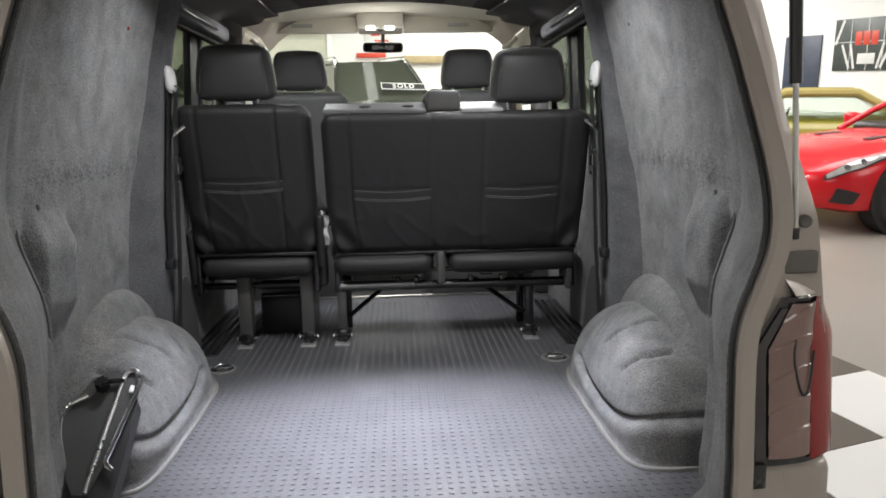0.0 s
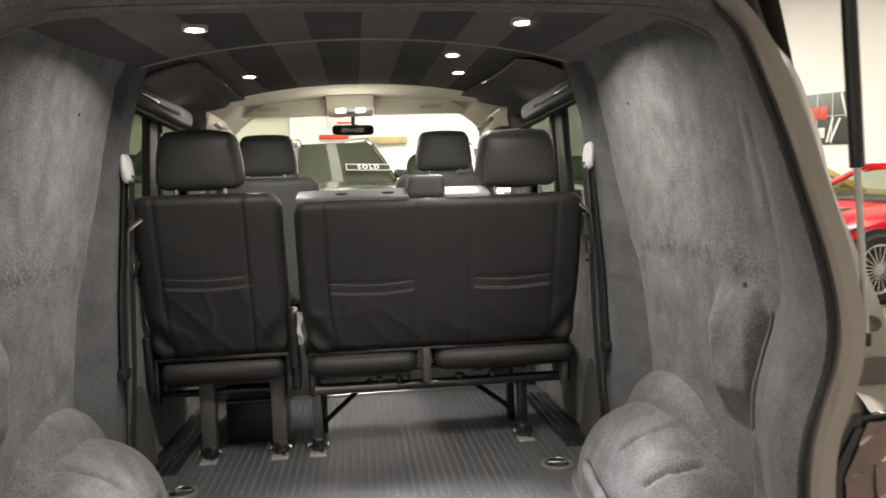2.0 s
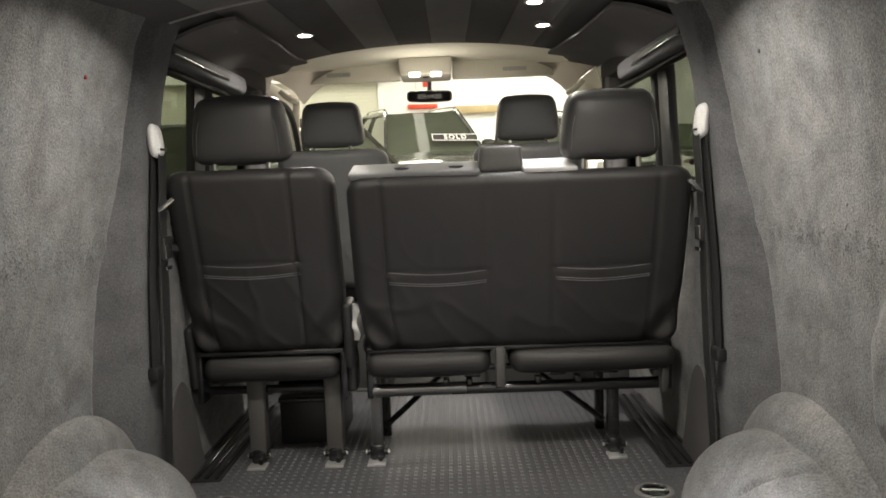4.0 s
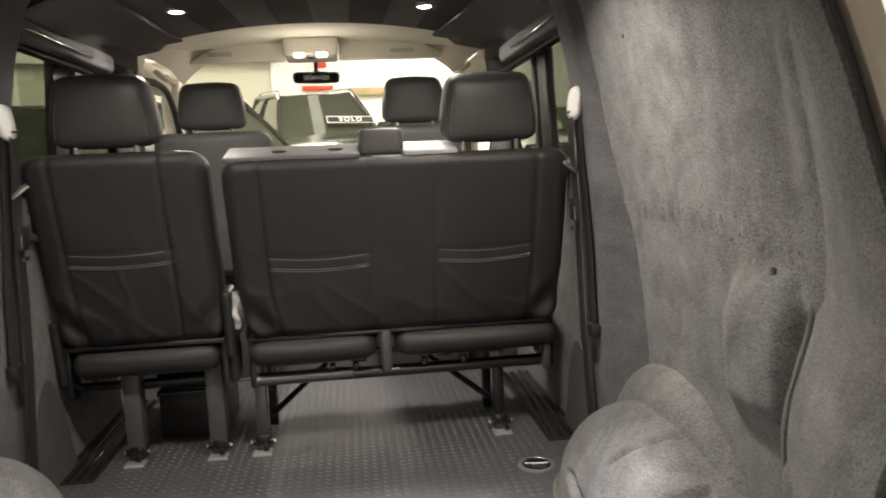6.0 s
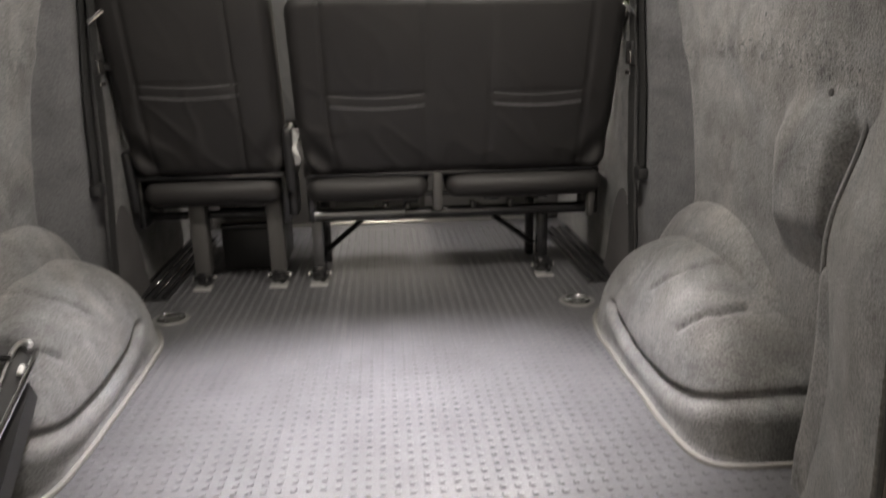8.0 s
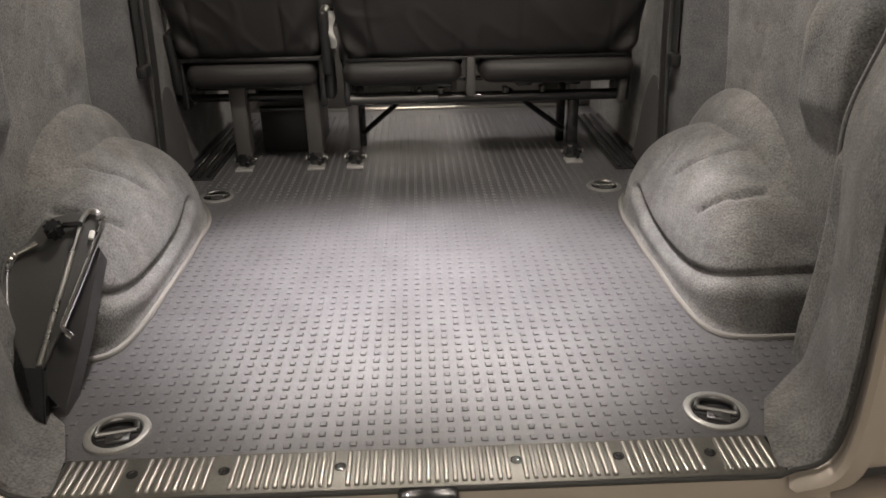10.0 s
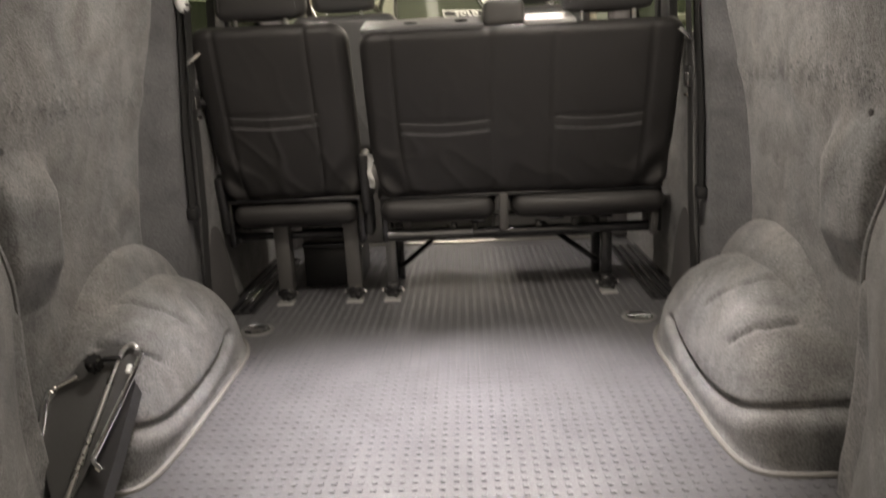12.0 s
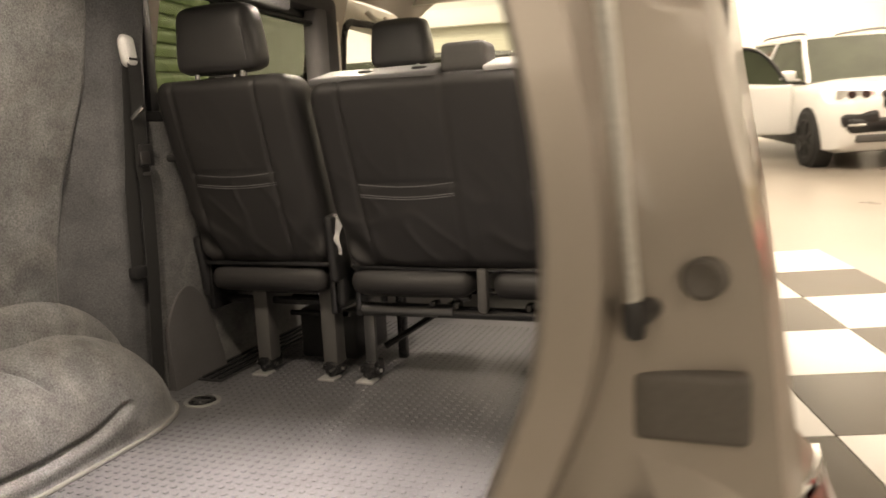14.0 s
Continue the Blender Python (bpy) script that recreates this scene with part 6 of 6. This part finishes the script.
            tube(bm, [(s * (bw + 0.02), yy, bz(yy)), (s * (tw + bw) / 2 + s * 0.04, yy, (bz(yy) + roof) / 2), (s * tw, yy, roof - 0.02)], 0.035, 8)
        part("roof_pillar", bm, roof_material or paint, c)
        bm = bmesh.new()
        pillow(bm, (s * (bw + 0.17), y1 + 0.28, fz + 0.10), (0.22, 0.10, 0.14), 0.045)
        tube(bm, [(s * bw, y1 + 0.26, fz + 0.03), (s * (bw + 0.12), y1 + 0.28, fz + 0.06)], 0.02, 8)
        part("door_mirror", bm, paint, c, "door mirror")
        # lamps and wheels
        bm = bmesh.new()
        if sport:
            sheet(bm, lambda u, v: skin(s, 0.13 + 0.62 * u, 3.75 + 1.15 * u + 1.0 * v * math.sin(math.pi * (0.16 + 0.80 * u)) ** 0.8, 0.012), 18, 6)
        else:
            sheet(bm, lambda u, v: (s * (W / 2 * (0.48 + 0.42 * u)), 0.055 + 0.16 * u ** 2.2, nose + 0.075 + 0.125 * v * (0.7 + 0.3 * u)), 10, 4)
        thicken(bm, 0.03)
        hl = part("headlamp", bm, HEADLAMP, c, "clear headlamp")
        if sport:
            bm = bmesh.new()
            sheet(bm, lambda u, v: skin(s, 0.11 + 0.67 * u, 3.66 + 1.12 * u + 1.24 * v * math.sin(math.pi * (0.14 + 0.84 * u)) ** 0.8, 0.006), 18, 6)
            part("lamp_surround", bm, PLASTIC, hl, "black lamp surround")
            for q in (0.28, 0.52):
                bm = bmesh.new()
                turned(bm, skin(s, 0.13 + 0.62 * q, 4.25 + 1.15 * q, 0.012), (s * 0.5, -0.8, 0.3), ((0, 0.030), (0.012, 0.028), (0.013, 0.016), (0.006, 0.0)), 14)
                part("projector", bm, LENS_DARK, hl, "dark round projector")
            bm = bmesh.new()
            pillow(bm, (s * 0.36, 1.02, bz(1.02) + 0.024), (0.10, 0.26, 0.012), 0.005, turn=pose(0, 0, 0, 4, 0, s * 14))
            part("bonnet_vent", bm, PLASTIC, c, "black bonnet vent")
        if not sport:
            for q in (0.30, 0.66):
                bm = bmesh.new()
                turned(bm, (s * (W / 2 * (0.48 + 0.42 * q)), 0.052 + 0.16 * q ** 2.2 - 0.03, nose + 0.13), (0, -1, 0), ((0, 0.050), (0.012, 0.046), (0.013, 0.028), (0.006, 0.0)), 14)
                part("projector", bm, LENS_DARK, hl, "dark round projector")
        bm = bmesh.new()
        if sport:
            sheet(bm, lambda u, v: skin(s, 0.16 + 0.20 * u + 0.05 * v, 1.5 + 1.3 * v * (1 - 0.35 * u), 0.010), 8, 6)
            thicken(bm, 0.02)
        else:
            pillow(bm, (s * W * 0.33, 0.05, nose - 0.16), (0.42, 0.12, 0.16), 0.05, turn=pose(0, 0, 0, 0, s * 8, s * 10))
        part("air_intake", bm, PLASTIC, c, "black air intake")
        for y in (front_axle, L - rear_axle):
            bm = bmesh.new()
            turned(bm, (s * (W / 2 - 0.20), y, wheel_r), (s, 0, 0), ((0, wheel_r * 1.14), (0.206, wheel_r * 1.14), (0.210, wheel_r * 1.10), (0.208, 0.0)), 40)
            part("wheel_arch_liner", bm, TYRE, c, "dark wheel arch")
            wheel(c, (s * (W / 2 - 0.068), y, wheel_r), s, wheel_r, 0.215, 20 if sport else 7, rim)
    bm = bmesh.new()
    sheet(bm, lambda u, v: ((2 * u - 1) * (tw + 0.01), y2 + (y3 - y2) * v, roof - 0.045 * (2 * u - 1) ** 4 - 0.02 + 0.025 * math.sin(math.pi * v)), 14, 10)
    thicken(bm, 0.025)
    part("roof", bm, roof_material or paint, c, "canvas roof" if roof_material else "")
    bm = bmesh.new()
    if sport:
        pillow(bm, (0, 0.05, 0.36), (W * 0.46, 0.14, 0.20), 0.06)
    else:
        pillow(bm, (0, 0.03, nose + 0.06), (W * 0.42, 0.10, 0.24), 0.05)
        pillow(bm, (0, 0.03, nose - 0.26), (W * 0.62, 0.10, 0.12), 0.04)
    part("grille", bm, PLASTIC, c, "black grille")
    if glass == CAR_PANE:
        bm = bmesh.new()
        pillow(bm, (0, y1 + 0.30, fz + 0.01), (W * 0.74, 0.50, 0.14), 0.05)
        part("dashboard", bm, PLASTIC, c, "black dashboard")
        bm = bmesh.new()
        ring = [Vector((0.36 + 0.18 * math.cos(a), y1 + 0.62 + 0.04 * math.sin(a), fz + 0.02 + 0.17 * math.sin(a))) for a in np.linspace(0, 2 * math.pi, 25)]
        tube(bm, ring, 0.016, 8)
        tube(bm, [ring[0], ring[12]], 0.014, 6)
        part("steering_wheel", bm, PLASTIC, c, "black steering wheel")
        for s in (-1, 1) if roof_material is None else ():
            bm = bmesh.new()
            pillow(bm, (s * 0.36, y2 + 0.62, (fz + roof) / 2 - 0.12), (0.46, 0.16, 0.62), 0.07, puff=0.02, top=0.7, lean=0.14)
            part("car_seat", bm, LEATHER, c, "black leather seat")
    elif W > 1.86:
        # rough-road cladding and a broad lower intake
        for s in (-1, 1):
            bm = bmesh.new()
            pillow(bm, (s * (W / 2 - 0.02), L / 2, 0.32), (0.09, L - 2.6, 0.16), 0.03)
            part("sill_cladding", bm, PLASTIC, c, "black sill cladding")
        bm = bmesh.new()
        pillow(bm, (0, 0.05, nose - 0.24), (W * 0.80, 0.14, 0.20), 0.06, top=1.06)
        part("lower_intake", bm, PLASTIC, c, "black lower intake")
        bm = bmesh.new()
        pillow(bm, (0, 0.07, nose - 0.40), (W * 0.72, 0.16, 0.10), 0.03)
        part("bumper_guard", bm, PLASTIC_GREY, c, "dark grey bumper guard")
        for s in (-1, 1):
            bm = bmesh.new()
            pillow(bm, (s * W * 0.36, 0.0, nose - 0.23), (0.20, 0.06, 0.035), 0.015, turn=pose(0, 0, 0, 0, 0, s * 12))
            part("fog_lamp", bm, HEADLAMP, c, "slim fog lamp")
        bm = bmesh.new()
        for k in range(5):
            box(bm, (0, -0.022, nose - 0.02 + 0.038 * k), (W * 0.38, 0.012, 0.008), 0.003)
        part("grille_bars", bm, ALLOY, c, "bright grille bars")
    c.matrix_world = m
    return c


def heading(x, y, hx, hy):
    """Stands a car with its nose's middle at (x, y), looking along (hx, hy)."""
    return pose(x, y, 0, 0, 0, math.degrees(math.atan2(-hy, -hx)) - 90)


# the red sports car beside the van: its front left wheel stands near (4.75, 6.9)
h = Vector((-0.975, -0.12, 0)).normalized()
side = Vector((-h.y, h.x, 0))
nose_at = Vector((4.93, 7.08, 0)) + h * 0.92 - side * 0.93
car("sports_car", "red sports coupe with silver multi-spoke wheels", heading(nose_at.x, nose_at.y, h.x, h.y), 4.45, 1.92, RED, ((0, 0.58), (0.3, 0.70), (0.9, 0.84), (1.6, 0.90), (3.2, 0.93), (4.0, 0.96), (4.45, 0.84)), 1.30, 0.50, CAR_PANE, 0.345, front_axle=0.92, rear_axle=0.93, cabin=(1.55, 2.25, 2.9, 3.9), sport=True)
# the olive convertible behind it
car("convertible", "olive-yellow convertible with a tan canvas roof", heading(4.35, 12.5, -0.88, 0.47), 4.3, 1.70, OCHRE, ((0, 0.58), (0.5, 0.74), (1.4, 0.85), (3.2, 0.88), (4.3, 0.82)), 1.27, 0.46, CAR_PANE, 0.32, cabin=(1.35, 1.95, 2.9, 3.5), roof_material=CANVAS, sport=True)
# the white off-roader seen past the rear corner
view = Vector((0.104, 0.987, 0)).normalized()
h = (-view * math.cos(radians(20)) + Vector((view.y, -view.x, 0)) * math.sin(radians(20))).normalized()
nose_at = Vector((2.01, 12.12, 0)) + h * 0.85 + Vector((-h.y, h.x, 0)) * 0.86
white_suv = car("white_suv", "white off-road estate with black lower grille and its door open", heading(nose_at.x, nose_at.y, h.x, h.y), 4.85, 1.88, WHITE, ((0, 0.92), (0.5, 1.02), (1.2, 1.08), (3.0, 1.10), (4.85, 1.08)), 1.70, 0.80, MIDGLASS, 0.36, cabin=(1.25, 1.95, 4.0, 4.6), rim=DARK)
# the dark car ahead, with a sign in its windscreen
dark_suv = car("dark_suv", "dark gloss estate car with a sign in its windscreen", heading(0.15, 10.65, 0.25, -0.97), 4.9, 1.95, BLACK, ((0, 0.98), (0.5, 1.12), (1.2, 1.20), (3.0, 1.22), (4.9, 1.18)), 1.82, 0.85, CARGLASS, 0.37, cabin=(1.15, 1.95, 4.2, 4.75), narrow=0.88)
car("dark_hatchback", "black car parked beyond the side window", heading(-3.25, 5.7, -0.5, -0.86), 4.4, 1.84, BLACK, ((0, 0.86), (0.5, 0.98), (1.2, 1.08), (3.0, 1.12), (4.4, 1.08)), 1.66, 0.72, CARGLASS, 0.34, cabin=(1.15, 1.85, 3.6, 4.2))
car("dark_saloon", "black car parked beyond the side window", heading(4.3, 15.4, -0.3, -0.95), 4.6, 1.84, BLACK, ((0, 0.80), (0.5, 0.92), (1.2, 0.98), (3.0, 1.02), (4.6, 1.0)), 1.48, 0.68, CARGLASS, 0.34, cabin=(1.25, 2.0, 3.4, 4.2))


def sold_sign():
    s = thing("sold_sign", "black windscreen sign reading sold in white letters", "sign", van=False)
    bm = bmesh.new()
    box(bm, (0, 0, 0), (0.70, 0.006, 0.13), 0.002)
    part("card", bm, SEAL, s)
    bm = bmesh.new()
    for a in (-1, 1):
        box(bm, (0, -0.006, a * 0.058), (0.70, 0.004, 0.012), 0)
        box(bm, (a * 0.344, -0.006, 0), (0.012, 0.004, 0.13), 0)
    part("border", bm, SIGN_WHITE, s, "white border")
    d = bpy.data.curves.new("lettering", "FONT")
    d.body, d.size, d.align_x, d.align_y, d.extrude = "SOLD", 0.112, "CENTER", "CENTER", 0.001
    d.offset = 0.004
    d.space_character = 1.35
    d.materials.append(SIGN_WHITE)
    ob = new("lettering", d)
    ob.parent = s
    ob.matrix_local = pose(0, -0.009, 0, 90, 0, 0)
    s.matrix_world = pose(0.16, 11.88, 1.41, -42, 2, 14)
    return s


sold_sign()
bm = bmesh.new()
box(bm, (0, 0, 0), (0.72, 0.06, 0.11), 0.02)
sign = tagged(part("red_sign", bm, POSTER_RED), "red sign board high on the wall", "sign")
sign.matrix_world = ROOM @ pose(1.25, Y1 - 0.05, 2.08)
bm = bmesh.new()
box(bm, (0, 0, 0), (1.1, 0.10, 0.18), 0.02)
board = tagged(part("brown_board", bm, BROWN), "brown wooden board on the wall", "board")
board.matrix_world = ROOM @ pose(2.55, Y1 - 0.07, 1.98)
bm = bmesh.new()
pillow(bm, (0, 0, 0), (0.34, 0.12, 0.24), 0.05)
alarm = tagged(part("alarm_box", bm, POSTER_RED), "red alarm box high on the wall", "alarm box")
alarm.matrix_world = ROOM @ pose(-3.0, Y1 - 0.10, 2.78)


def open_door(c, W):
    """The front door on the car's right side, swung wide open."""
    hinge = Matrix.Translation((-W / 2 + 0.02, 1.42, 0)) @ Matrix.Rotation(radians(64), 4, "Z")
    bm = bmesh.new()
    pillow(bm, (0, 0.52, 0.72), (0.10, 1.02, 0.70), 0.045)
    bm.transform(hinge)
    d = part("open_door", bm, WHITE, c, "white front door swung open")
    bm = bmesh.new()
    pillow(bm, (0.045, 0.53, 0.70), (0.05, 0.92, 0.58), 0.022)
    pillow(bm, (0.075, 0.60, 0.86), (0.05, 0.50, 0.08), 0.022)
    bm.transform(hinge)
    part("door_trim", bm, PLASTIC_GREY, d, "dark grey inner door trim")
    ring = smooth_path([(0.0, 0.08, 1.06), (0.02, 0.30, 1.38), (0.06, 0.52, 1.56), (0.08, 0.80, 1.60), (0.06, 0.97, 1.50), (0.02, 1.01, 1.30), (0.0, 1.02, 1.06)], 5)
    bm = bmesh.new()
    tube(bm, ring, 0.026, 8)
    bm.transform(hinge)
    part("window_frame", bm, PLASTIC, d, "black window frame")
    bm = bmesh.new()
    mid = Vector((0.03, 0.60, 1.10))
    loft(bm, [[Vector(p) for p in ring], [Vector(p) * 0.0 + mid + (Vector(p) - mid) * 0.02 for p in ring]], closed=False)
    bm.transform(hinge)
    part("door_window", bm, MIDGLASS, d, "door window")
    return d


open_door(white_suv, 1.88)
for suv, up, metal in ((white_suv, 0.0, PLASTIC_GREY), (dark_suv, 0.12, CHROME)):
    for s in (-1, 1):
        bm = bmesh.new()
        tube(bm, smooth_path([(s * 0.56, 2.05, 1.70 + up), (s * 0.57, 2.25, 1.76 + up), (s * 0.57, 3.7, 1.76 + up), (s * 0.56, 3.95, 1.70 + up)], 5), 0.018, 8)
        part("roof_bar", bm, metal, suv, "slim roof bar")


# ---- lay the van's things into the world ----
bpy.context.view_layer.update()
for ob in VAN:
    ob.matrix_world = V @ ob.matrix_world
